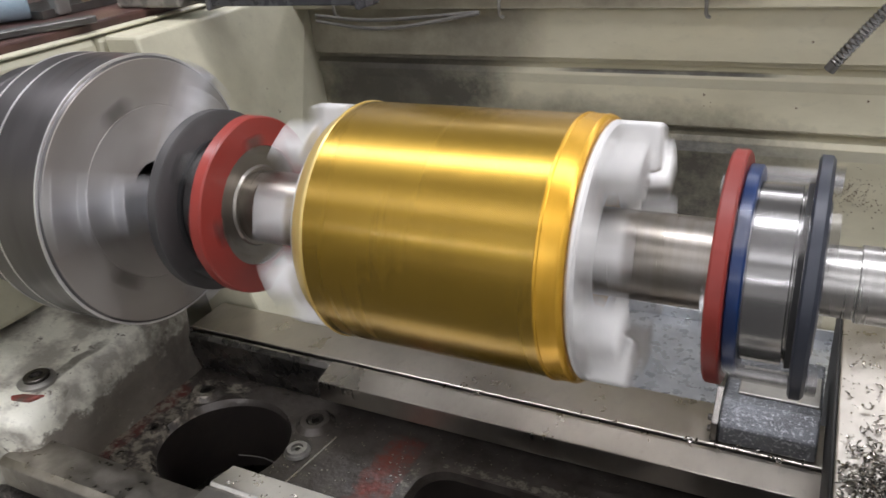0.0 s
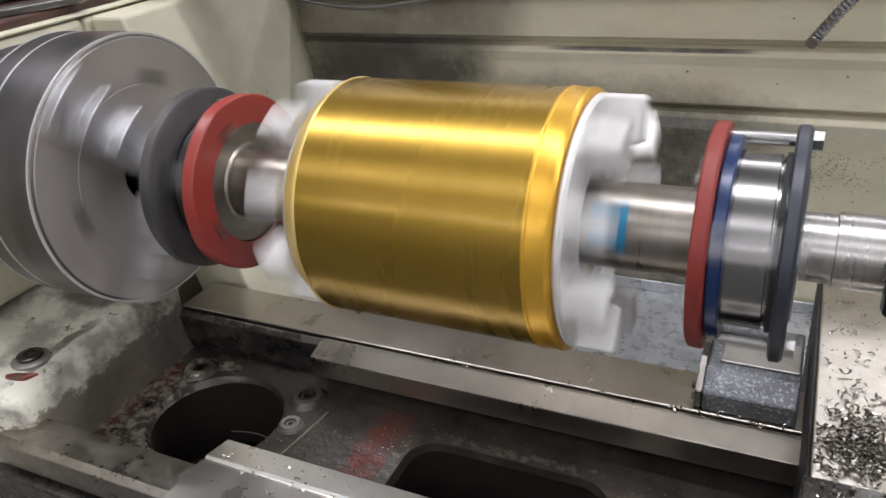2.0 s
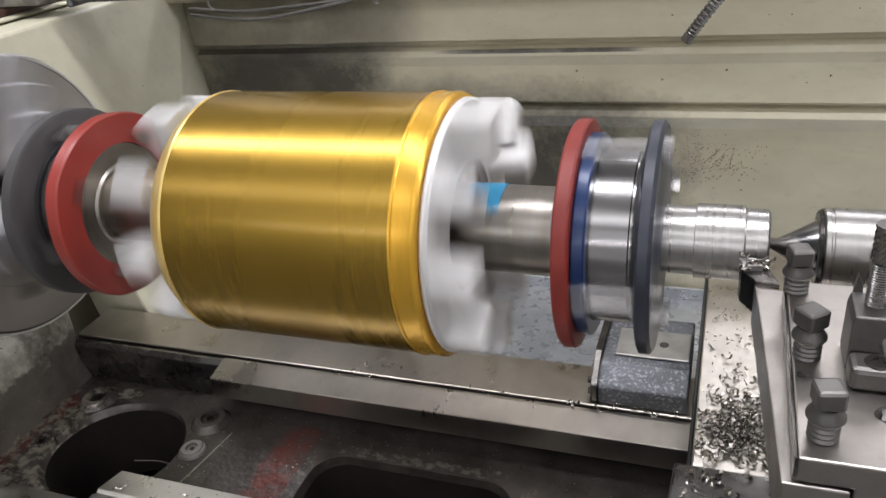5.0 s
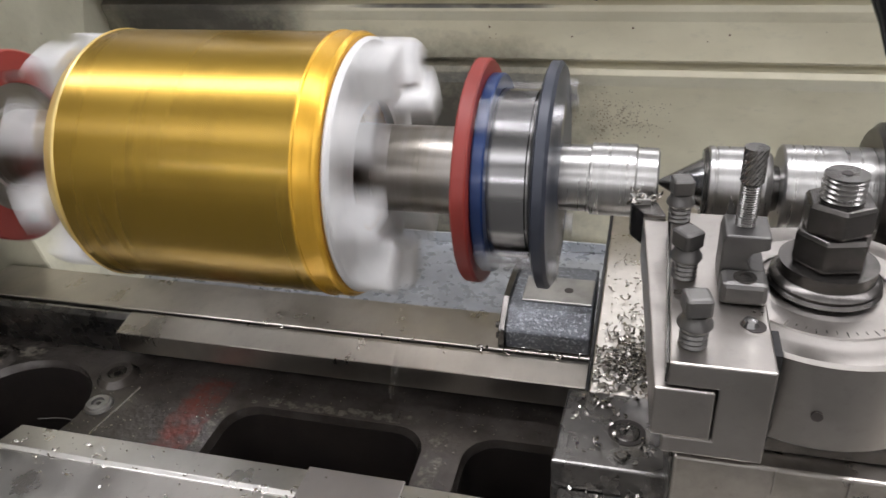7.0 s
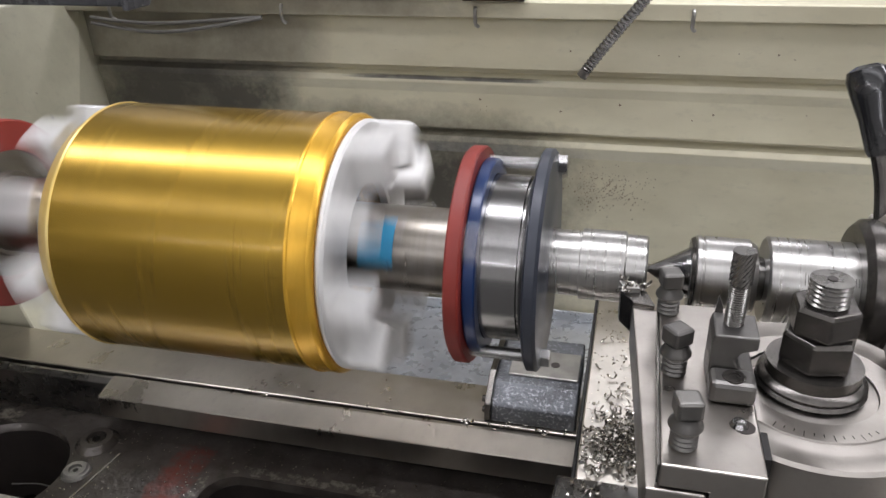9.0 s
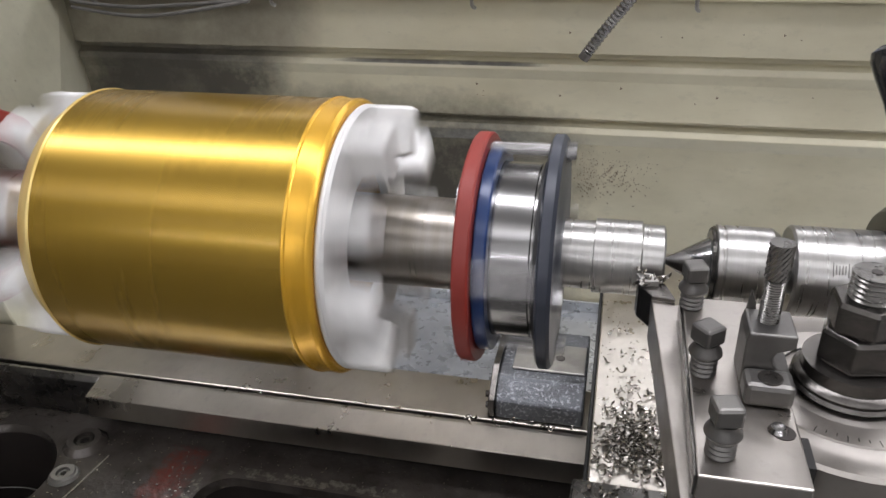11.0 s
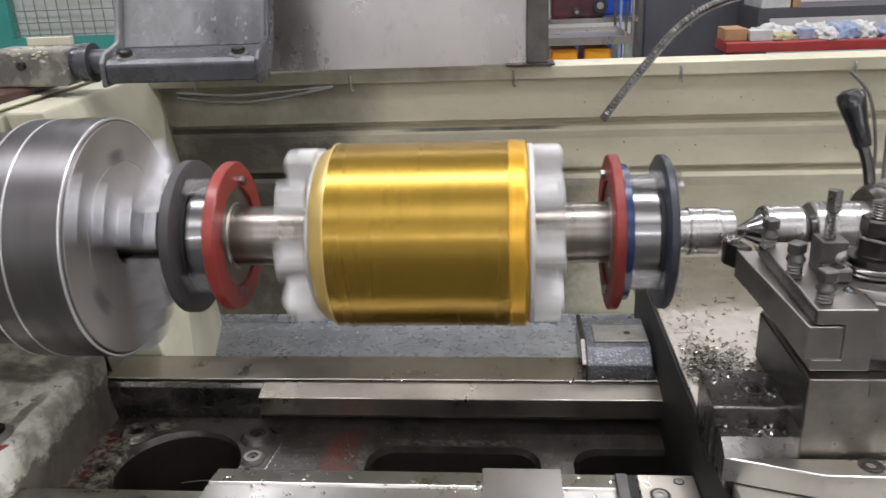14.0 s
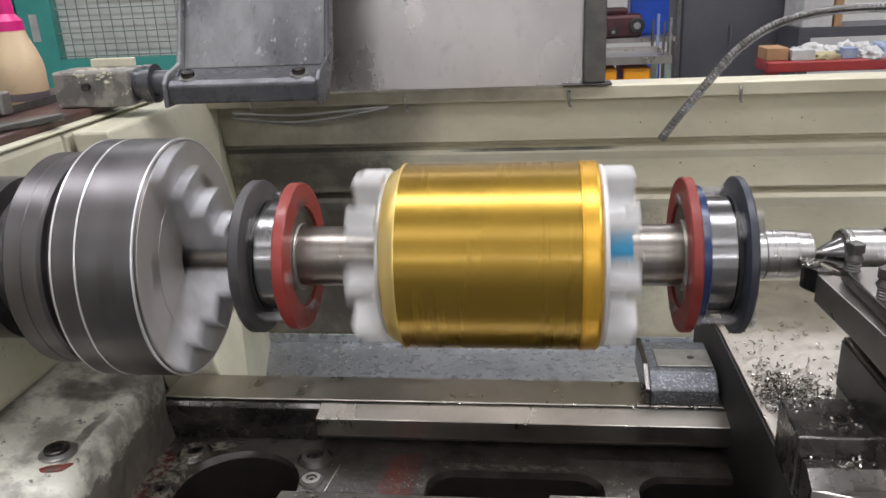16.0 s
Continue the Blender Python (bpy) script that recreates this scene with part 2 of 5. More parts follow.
def soil_and_shade(mat, tone, spans, axes=(0, 2), grain=11.0, most=0.95, ragged=2.4, soft=0.4, level=1.25):
    """Adds stains and painted shade with soft, ragged edges: spans of (u, v, half width, half height) on two axes."""
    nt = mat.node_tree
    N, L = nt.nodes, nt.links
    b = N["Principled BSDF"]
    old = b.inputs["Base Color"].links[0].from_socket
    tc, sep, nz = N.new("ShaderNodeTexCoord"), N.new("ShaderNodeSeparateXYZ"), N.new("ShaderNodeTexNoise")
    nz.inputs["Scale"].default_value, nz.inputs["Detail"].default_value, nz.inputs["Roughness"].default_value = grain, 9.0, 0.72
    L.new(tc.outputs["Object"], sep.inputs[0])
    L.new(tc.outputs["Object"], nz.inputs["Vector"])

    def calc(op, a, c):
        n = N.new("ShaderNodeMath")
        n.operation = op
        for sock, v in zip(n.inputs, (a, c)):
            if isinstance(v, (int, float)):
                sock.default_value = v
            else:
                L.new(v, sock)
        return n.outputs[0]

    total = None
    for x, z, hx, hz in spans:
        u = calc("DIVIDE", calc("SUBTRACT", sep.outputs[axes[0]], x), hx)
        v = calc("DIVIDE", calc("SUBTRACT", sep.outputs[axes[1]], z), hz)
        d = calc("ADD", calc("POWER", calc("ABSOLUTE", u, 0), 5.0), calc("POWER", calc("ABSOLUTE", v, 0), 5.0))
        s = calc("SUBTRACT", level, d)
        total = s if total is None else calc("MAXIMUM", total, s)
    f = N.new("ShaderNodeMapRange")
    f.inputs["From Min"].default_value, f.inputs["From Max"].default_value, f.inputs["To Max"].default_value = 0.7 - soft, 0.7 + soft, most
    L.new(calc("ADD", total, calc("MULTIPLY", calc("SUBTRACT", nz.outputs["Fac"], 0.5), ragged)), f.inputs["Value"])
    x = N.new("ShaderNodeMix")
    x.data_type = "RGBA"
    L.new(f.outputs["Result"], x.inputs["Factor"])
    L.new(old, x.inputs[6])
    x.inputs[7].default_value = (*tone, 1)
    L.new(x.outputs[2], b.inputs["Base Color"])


soil_and_shade(SPLASH, (0.15, 0.13, 0.1), [(-0.33, 1.13, 0.2, 0.05), (-0.2, 1.18, 0.28, 0.014), (-0.36, 1.0, 0.1, 0.3)], grain=14.0, most=0.82, ragged=1.6, soft=0.7)
# Darker patches low and left; the thin last span paints the rib's shadow
soil_and_shade(SPLASH, (0.06, 0.054, 0.045), [(-0.17, 0.885, 0.385, 0.17), (-0.34, 1.06, 0.17, 0.04), (0.02, 1.0885, 0.13, 0.0025)], grain=24.0, ragged=1.5, soft=0.55)
WEBIRON = material("oily_web_iron", (0.1, 0.088, 0.078), 0.17, 0.35, (0.055, 0.047, 0.041), 0.5, 30, 1.0, 110, (1, 1, 1), 0.1, (0.22, 0.2, 0.17), 150, 0.76)
soil_and_shade(WEBIRON, (0.26, 0.03, 0.018), [(-0.135, 0.02, 0.024, 0.07), (-0.425, 0.045, 0.016, 0.035), (-0.424, -0.03, 0.014, 0.05)], (0, 1), 60.0, 0.65, 3.6, 0.6, 0.7)
soil_and_shade(WEBIRON, (0.3, 0.28, 0.235), [(0.0, 0.06, 0.11, 0.007), (-0.108, 0.0, 0.008, 0.05), (0.106, 0.0, 0.01, 0.06)], (0, 1), 120.0, 0.55, 6.0, 0.4, 0.55)
soil_and_shade(WEBIRON, (0.4, 0.36, 0.29), [(-0.415, -0.01, 0.045, 0.11), (-0.385, -0.055, 0.06, 0.03), (-0.38, 0.084, 0.05, 0.012)], (0, 1), 80.0, 0.8, 6.0, 0.35, 0.6)
# Oil on the casting's flank, with the flank's shading painted into the same tone
soil_and_shade(MOTTLE, (0.17, 0.148, 0.122), [(-0.425, 0.82, 0.032, 0.06)], (0, 2), 34.0, 0.92, 3.2, 0.14)
soil_and_shade(MOTTLE, (0.11, 0.095, 0.08), [(-0.49, 0.035, 0.035, 0.02), (-0.455, 0.08, 0.03, 0.04), (-0.452, -0.04, 0.006, 0.05)], (0, 1), 60.0, 0.8, 3.2, 0.6)

# ---- mesh helpers ----
def part(name, bm, mat, parent=None, label="", smooth=False, bevel=0.0):
    """Links a bmesh as one mesh object, under a thing or a part."""
    bmesh.ops.recalc_face_normals(bm, faces=bm.faces)
    me = bpy.data.meshes.new(name)
    bm.to_mesh(me)
    bm.free()
    me.materials.append(mat)
    if smooth:
        for p in me.polygons:
            p.use_smooth = True
        me.set_sharp_from_angle(angle=radians(35))
    ob = new(name, me)
    if parent is not None:
        ob.parent = parent
    if bevel:
        b = ob.modifiers.new("edge", "BEVEL")
        b.width, b.segments, b.limit_method, b.angle_limit = bevel, 2, "ANGLE", radians(40)
    if label:
        ob["label"] = label
    return ob


def thing(name, label, category, group="", place=None, kind=""):
    ob = new(name)
    ob.empty_display_size = 0.02
    if place is not None:
        ob.matrix_world = place
    return tagged(ob, label, category, group, kind)


def box(bm, x0, x1, y0, y1, z0, z1, m=None):
    v = [bm.verts.new(((x0, x1)[i & 1], (y0, y1)[i >> 1 & 1], (z0, z1)[i >> 2])) for i in range(8)]
    for f in ((0, 1, 3, 2), (4, 5, 7, 6), (0, 1, 5, 4), (2, 3, 7, 6), (0, 2, 6, 4), (1, 3, 7, 5)):
        bm.faces.new([v[i] for i in f])
    if m is not None:
        bmesh.ops.transform(bm, matrix=m, verts=v)
    return bm


def boxes(*spans):
    bm = bmesh.new()
    for s in spans:
        box(bm, *s)
    return bm


def turned(profile, segs=64, bm=None, m=None):
    """A closed profile of (x, radius) turned about the x axis."""
    bm = bm or bmesh.new()
    rings, made = [], []
    for x, r in profile:
        if r < 1e-6:
            ring = [bm.verts.new((x, 0, 0))]
        else:
            ring = [bm.verts.new((x, r * math.cos(2 * math.pi * k / segs), r * math.sin(2 * math.pi * k / segs))) for k in range(segs)]
        rings.append(ring)
        made += ring
    for a, b in zip(rings, rings[1:]):
        for k in range(segs):
            q = [a[k % len(a)], a[(k + 1) % len(a)], b[(k + 1) % len(b)], b[k % len(b)]]
            q = list(dict.fromkeys(q))
            if len(q) > 2:
                bm.faces.new(q)
    if m is not None:
        bmesh.ops.transform(bm, matrix=m, verts=made)
    return bm


def rod(x0, x1, r, segs=48, ch=0.0, inner=0.0):
    """A bar along x with chamfered rims, hollow where inner is given."""
    p = [(x0, inner), (x0, r - ch), (x0 + ch, r), (x1 - ch, r), (x1, r - ch), (x1, inner)] if ch else [(x0, inner), (x0, r), (x1, r), (x1, inner)]
    if inner:
        p.append((x0, inner))
    return turned(p, segs)


UP = Matrix.Rotation(-math.pi / 2, 4, "Y")


def upright(profile, place, segs=40, bm=None):
    """A profile of (height, radius) turned about a vertical axis at a place."""
    return turned(profile, segs, bm, Matrix.Translation(place) @ UP)


def prism(outline, axis, a, b, bm=None):
    """An outline in the two other axes, drawn out along one axis from a to b."""
    bm = bm or bmesh.new()
    put = {"x": lambda u, v, w: (w, u, v), "y": lambda u, v, w: (u, w, v), "z": lambda u, v, w: (u, v, w)}[axis]
    lo = [bm.verts.new(put(u, v, a)) for u, v in outline]
    hi = [bm.verts.new(put(u, v, b)) for u, v in outline]
    n = len(outline)
    bm.faces.new(lo[::-1])
    bm.faces.new(hi)
    for k in range(n):
        bm.faces.new((lo[k], lo[(k + 1) % n], hi[(k + 1) % n], hi[k]))
    return bm


def tube(points, r, segs=10, bm=None, rings=None):
    """A round tube along a smooth line through points; rings: height of corrugation."""
    bm = bm or bmesh.new()
    pts = [Vector(p) for p in points]
    line = []
    for i in range(len(pts) - 1):
        p0, p1, p2, p3 = pts[max(i - 1, 0)], pts[i], pts[i + 1], pts[min(i + 2, len(pts) - 1)]
        steps = max(4, int((p2 - p1).length / (0.0012 if rings else 0.012)))
        for s in range(steps):
            t = s / steps
            line.append(0.5 * ((2 * p1) + (p2 - p0) * t + (2 * p0 - 5 * p1 + 4 * p2 - p3) * t * t + (3 * p1 - p0 - 3 * p2 + p3) * t ** 3))
    line.append(pts[-1])
    last, side = None, Vector((0.3, 0.5, 0.81))
    for i, p in enumerate(line):
        d = (line[min(i + 1, len(line) - 1)] - line[max(i - 1, 0)]).normalized()
        side = (side - d * side.dot(d)).normalized()
        up = d.cross(side)
        rr = r + (rings if rings and (i // 2) % 2 else 0)
        ring = [bm.verts.new(p + (side * math.cos(2 * math.pi * k / segs) + up * math.sin(2 * math.pi * k / segs)) * rr) for k in range(segs)]
        if last:
            for k in range(segs):
                bm.faces.new((last[k], last[(k + 1) % segs], ring[(k + 1) % segs], ring[k]))
        else:
            bm.faces.new(ring[::-1])
        last = ring
    bm.faces.new(last)
    return bm


def hexagon(af, turn=0.0):
    r = af / math.sqrt(3)
    return [(r * math.cos(radians(60 * k + turn)), r * math.sin(radians(60 * k + turn))) for k in range(6)]


def polygon_nut(place, outline, h, ch, bm=None):
    """An upright nut with chamfered corners above and below."""
    bm = bm or bmesh.new()
    rings = []
    for z, s in ((0, 0.94), (ch, 1), (h - ch, 1), (h, 0.92)):
        rings.append([bm.verts.new((place[0] + u * s, place[1] + v * s, place[2] + z)) for u, v in outline])
    n = len(outline)
    for a, b in zip(rings, rings[1:]):
        for k in range(n):
            bm.faces.new((a[k], a[(k + 1) % n], b[(k + 1) % n], b[k]))
    bm.faces.new(rings[0][::-1])
    bm.faces.new(rings[-1])
    return bm


def thread(place, z0, z1, r, pitch, segs=20):
    """An upright screw thread as a stack of ridges."""
    prof, z = [(z0, 0)], z0
    while z < z1 - 1e-6:
        prof += [(z, r * 0.86), (min(z + pitch * 0.5, z1), r), (min(z + pitch, z1), r * 0.86)]
        z += pitch
    prof.append((z1, 0))
    return upright(prof, place, segs)


def socket_screw(place, r, h, parent=None, mat=None, name="screw", label=""):
    """A socket-head screw, upright, with a hexagon recess."""
    bm = bmesh.new()
    outer = [[bm.verts.new((place[0] + rr * math.cos(2 * math.pi * k / 24), place[1] + rr * math.sin(2 * math.pi * k / 24), place[2] + z)) for k in range(24)]
             for rr, z in ((r, 0), (r, h * 0.85), (r * 0.9, h))]
    hexo = [bm.verts.new((place[0] + 0.55 * r * math.cos(2 * math.pi * (k // 4 * 4) / 24 + (k % 4) * 0), place[1] + 0.55 * r * math.sin(2 * math.pi * (k // 4 * 4) / 24), place[2] + h)) for k in range(0, 24, 4)]
    deep = [bm.verts.new((v.co.x, v.co.y, place[2] + h * 0.3)) for v in hexo]
    for a, b in zip(outer, outer[1:]):
        for k in range(24):
            bm.faces.new((a[k], a[(k + 1) % 24], b[(k + 1) % 24], b[k]))
    top = outer[-1]
    for k in range(6):
        for j in range(4):
            bm.faces.new((top[4 * k + j], top[(4 * k + j + 1) % 24], hexo[k]))
        bm.faces.new((top[(4 * k + 4) % 24], hexo[(k + 1) % 6], hexo[k]))
        bm.faces.new((hexo[k], hexo[(k + 1) % 6], deep[(k + 1) % 6], deep[k]))
    bm.faces.new(deep)
    return part(name, bm, mat or BLACKOX, parent, label)


# ---- workshop shell ----
AX, AY = 1.0892, 0.0169  # height and depth of the spindle axis
X0, X1, Y0, Y1, TOP = -9.0, 10.0, -12.0, 6.0, 4.1
tagged(part("floor", boxes((X0, X1, Y0, Y1, -0.05, 0)), CONCRETE), "stained grey workshop concrete floor", "floor", kind="structure")
tagged(part("wall_north", boxes((X0, X1, Y1, Y1 + 0.15, 0, TOP)), PLASTER), "pale plastered workshop wall", "wall", kind="structure")
tagged(part("wall_south", boxes((X0, X1, Y0 - 0.15, Y0, 0, TOP)), PLASTER), "pale plastered workshop wall", "wall", kind="structure")
tagged(part("wall_west", boxes((X0 - 0.15, X0, Y0, Y1, 0, TOP)), PLASTER), "pale plastered workshop wall", "wall", kind="structure")
tagged(part("wall_east", boxes((X1, X1 + 0.15, Y0, Y1, 0, TOP)), PLASTER), "pale plastered workshop wall", "wall", kind="structure")
tagged(part("ceiling", boxes((X0, X1, Y0, Y1, TOP, TOP + 0.1)), PLASTER), "pale workshop ceiling", "ceiling", kind="structure")

# ---- lathe bed ----
bed = thing("lathe_bed", "oily cast-iron lathe bed with ground slideways and cored openings", "lathe bed")


def web_with_openings():
    """The cast web between the ways, with a round opening and two rounded slots cut through."""
    x0, x1, y0, y1, zt, zb = -0.475, 0.6, -0.075, 0.125, 0.814, 0.78

    def loop_circle(cx, cy, rx, ry, n=40):
        return [(cx + rx * math.cos(2 * math.pi * k / n), cy + ry * math.sin(2 * math.pi * k / n)) for k in range(n)]

    def loop_slot(cx, cy, hx, hy, r, n=8):
        out = []
        for qx, qy, a in ((1, 1, 0), (-1, 1, 90), (-1, -1, 180), (1, -1, 270)):
            for k in range(n + 1):
                t = radians(a + 90 * k / n)
                out.append((cx + qx * (hx - r) + r * math.cos(t), cy + qy * (hy - r) + r * math.sin(t)))
        return out

    holes = [loop_circle(-0.32, 0.008, 0.074, 0.07), loop_slot(-0.004, 0.0, 0.098, 0.052, 0.03), loop_slot(0.205, 0.0, 0.075, 0.052, 0.03)]
    bm, walls = bmesh.new(), []
    edges, rims = [], []
    outline = [(x0, y0), (x1, y0), (x1, y1), (x0, y1)]
    for lp in [outline] + holes:
        vs = [bm.verts.new((u, v, zt)) for u, v in lp]
        rims.append(vs)
        edges += [bm.edges.new((vs[k], vs[(k + 1) % len(vs)])) for k in range(len(vs))]
    bmesh.ops.triangle_fill(bm, use_beauty=True, edges=edges)
    for vs in rims[1:]:
        cx, cy = sum(v.co.x for v in vs) / len(vs), sum(v.co.y for v in vs) / len(vs)
        pull = 0.035 if abs(cx + 0.318) < 0.02 else 0.04
        mid = [bm.verts.new((v.co.x + (cx - v.co.x) * pull + 0.003 * (cx < -0.3), v.co.y + (cy - v.co.y) * pull * 1.1, zt - 0.006 - 0.04 * pull)) for v in vs]
        inner = bmesh.new()
        walls.append(inner)
        top = [inner.verts.new(m.co) for m in mid]
        low = [inner.verts.new((m.co.x, m.co.y, zb - 0.06)) for m in mid]
        n = len(vs)
        for mesh, a, b in ((bm, vs, mid), (inner, top, low)):
            for k in range(n):
                mesh.faces.new((a[k], a[(k + 1) % n], b[(k + 1) % n], b[k]))
    return bm, walls


web_mesh, opening_meshes = web_with_openings()
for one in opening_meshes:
    part("opening_wall", one, BORE, bed, "walls of the cored openings with shade painted near black", smooth=True)
part("web", web_mesh, WEBIRON, bed, "oily dark cast web with cored openings", smooth=True)
part("pedestal", boxes((-0.95, 1.1, -0.14, 0.5, 0.02, 0.499)), MOTTLE, bed, "painted pedestal below the bed", bevel=0.01)
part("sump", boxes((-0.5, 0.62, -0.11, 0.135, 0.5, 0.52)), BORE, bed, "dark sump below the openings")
# rear way: ground ledge behind, prismatic rail before, wider from the step on
part("rear_flat_way", boxes((-0.445, 0.6, 0.1145, 0.172, 0.845, 0.8655)), WAY, bed, bevel=0.0012)
part("rear_rail", prism([(0.1105, 0.8635), (0.106, 0.8642), (0.100, 0.861), (0.100, 0.835), (0.106, 0.81), (0.1105, 0.81)], "x", -0.44, -0.2405), DARKSLIDE, bed, bevel=0.0008)
part("rear_rail_insert", prism([(0.1105, 0.865), (0.106, 0.8652), (0.0795, 0.8605), (0.0785, 0.838), (0.09, 0.828), (0.1105, 0.828)], "x", -0.2395, 0.6), WAY, bed, "ground rail insert with a bright chamfer", bevel=0.0008)
part("rear_bed_wall", boxes((-0.475, 0.6, 0.118, 0.168, 0.5, 0.8445)), OILCAST, bed, bevel=0.003)
# front way, lower plain bar to the headstock and wider insert from the step on
part("front_rail", prism([(-0.0945, 0.8635), (-0.13, 0.8655), (-0.137, 0.861), (-0.137, 0.835), (-0.0945, 0.828)], "x", -0.456, -0.2395), SLIDE, bed, bevel=0.0012)
part("front_rail_insert", prism([(-0.056, 0.861), (-0.084, 0.867), (-0.0875, 0.8645), (-0.0905, 0.867), (-0.15, 0.868), (-0.15, 0.828), (-0.058, 0.832)], "x", -0.2385, 0.6), FRONTWAY, bed, "ground front rail insert with a groove", bevel=0.0008)
part("front_bed_wall", boxes((-0.475, 0.6, -0.145, -0.092, 0.5, 0.8275)), OILCAST, bed, bevel=0.003)


part("way_plate", boxes((0.033, 0.11, -0.1125, -0.0605, 0.8683, 0.8702)), SHEET, bed, "plain steel plate across the front way", bevel=0.0006)


def boss(x, y, r, h, rs, mat=None):
    b = part("boss", upright([(0.81, r * 1.4), (0.8165, r * 1.1), (0.812 + h, r), (0.814 + h, r * 0.9), (0.814 + h, rs * 1.15), (0.807 + h, rs * 1.1), (0.807 + h, 0)], (x, y, 0), 32), mat or WEBIRON, bed, smooth=True)
    socket_screw((x, y, 0.807 + h), rs, 0.005, b, mat)


boss(-0.3925, 0.069, 0.0175, 0.006, 0.0085)
boss(-0.241, 0.066, 0.0175, 0.006, 0.0085)
boss(-0.2335, 0.023, 0.0115, 0.005, 0.0055, DULLPLATE)
boss(-0.4015, -0.005, 0.0105, 0.005, 0.005)
boss(-0.408, -0.047, 0.009, 0.003, 0.0045)
part("core_ledge", tube([(-0.33, 0.034, 0.77), (-0.3, 0.04, 0.77), (-0.272, 0.036, 0.769)], 0.0008, 8), RODM, bed, "bright edge of a ledge inside the round opening")
part("oil_groove", tube([(-0.208, 0.055, 0.8142), (-0.213, 0.015, 0.8142), (-0.221, -0.035, 0.8142)], 0.0011, 8), CHIPM, bed, "scored bright oil groove")

# ---- headstock ----
head = thing("headstock", "cream-painted lathe headstock with flaking paint and oily top", "headstock")


def hexa(p, mat, name, label="", parent=None, bevel=0.0):
    """A solid from eight corners: four below and four above, each round in turn."""
    bm = bmesh.new()
    v = [bm.verts.new(q) for q in p]
    for f in ((3, 2, 1, 0), (4, 5, 6, 7), (0, 1, 5, 4), (1, 2, 6, 5), (2, 3, 7, 6), (3, 0, 4, 7)):
        bm.faces.new([v[i] for i in f])
    return part(name, bm, mat, parent, label, bevel=bevel)


hexa([(-0.46, 0.18, 0.74), (-0.362, 0.18, 0.74), (-0.449, 0.505, 0.74), (-0.53, 0.505, 0.74), (-0.54, 0.18, 1.19), (-0.49, 0.18, 1.19), (-0.49, 0.505, 1.19), (-0.54, 0.505, 1.19)],
     CREAM, "end_panel", "cream end panel behind the chuck", head, 0.004)
part("housing", boxes((-1.0, -0.545, -0.3, 0.176, 0.93, 1.19)), CREAM, head, "cream headstock housing", bevel=0.008)
part("rear_housing", boxes((-1.0, -0.545, 0.177, 0.5, 0.74, 1.189)), CREAM, head, bevel=0.006)
part("top_cover", boxes((-1.0, -0.562, -0.29, 0.5, 1.1905, 1.204)), DARKTOP, head, "dark oily headstock top cover", bevel=0.003)
part("spindle_nose", turned([(-0.546, 0), (-0.546, 0.085), (-0.5, 0.085), (-0.498, 0.07), (-0.463, 0.07), (-0.463, 0)], 48, None, Matrix.Translation((0, AY, AX))), CHUCK, head, "dark steel spindle nose", smooth=True)
part("top_trim", boxes((-0.5615, -0.5445, -0.29, 0.5, 1.1905, 1.1945)), CREAM, head, bevel=0.002)
# mottled casting below the chuck, falling to the bed
foot = hexa([(-1.0, -0.3, 0.5), (-0.428, -0.128, 0.5), (-0.432, 0.116, 0.5), (-1.0, 0.116, 0.5), (-1.0, -0.3, 0.985), (-0.426, -0.116, 0.898), (-0.436, 0.115, 0.922), (-1.0, 0.115, 0.965)],
            MOTTLE, "foot_casting", "mottled casting with flaking cream paint", head)
bm = bmesh.new()
bm.from_mesh(foot.data)
bmesh.ops.subdivide_edges(bm, edges=bm.edges, cuts=40, use_grid_fill=True)
for k in range(8):
    bmesh.ops.smooth_vert(bm, verts=bm.verts, factor=0.5, use_axis_x=True, use_axis_y=True, use_axis_z=True)
bm.normal_update()
for v in bm.verts:
    v.co += v.normal * (0.006 * noise.noise(v.co * 16) + 0.0022 * noise.noise(v.co * 55) + 0.001 * noise.noise(v.co * 130))
bm.to_mesh(foot.data)
bm.free()
for p in foot.data.polygons:
    p.use_smooth = True
part("lug_ring", upright([(0.893, 0.0), (0.893, 0.021), (0.9085, 0.019), (0.91, 0.016), (0.91, 0.0)], (-0.466, -0.0674, 0), 32), DULLPLATE, head, "bare ring round the foot screw", smooth=True)
socket_screw((-0.466, -0.0674, 0.9095), 0.0125, 0.004, head, BLACKOX, "foot_screw")
part("lug_pad", upright([(0.86, 0.0), (0.86, 0.036), (0.899, 0.033), (0.904, 0.028), (0.9055, 0.022), (0.9055, 0.0)], (-0.466, -0.0674, 0), 32), MOTTLE, head, "rounded pad round the foot screw", smooth=True)
part("primer_patch", prism([(-0.492, -0.087), (-0.465, -0.099), (-0.447, -0.0925), (-0.44, -0.08), (-0.449, -0.084), (-0.474, -0.0885)], "z", 0.893, 0.9062), REDOXIDE, head, "red primer where the paint has gone", bevel=0.002)
part("oil_plug_rim", upright([(0.88, 0.0), (0.88, 0.02), (0.9, 0.0185), (0.904, 0.0155), (0.904, 0.0115), (0.899, 0.011), (0.899, 0.0)], (-0.4685, 0.0115, 0.004), 32), MOTTLE, head, "worn rim of the oil plug", smooth=True)
part("oil_plug", upright([(0.898, 0.0), (0.898, 0.0105), (0.9015, 0.0095), (0.9015, 0.0)], (-0.4685, 0.0115, 0.004), 24), OILCAST, head, "dark oil plug", smooth=True)
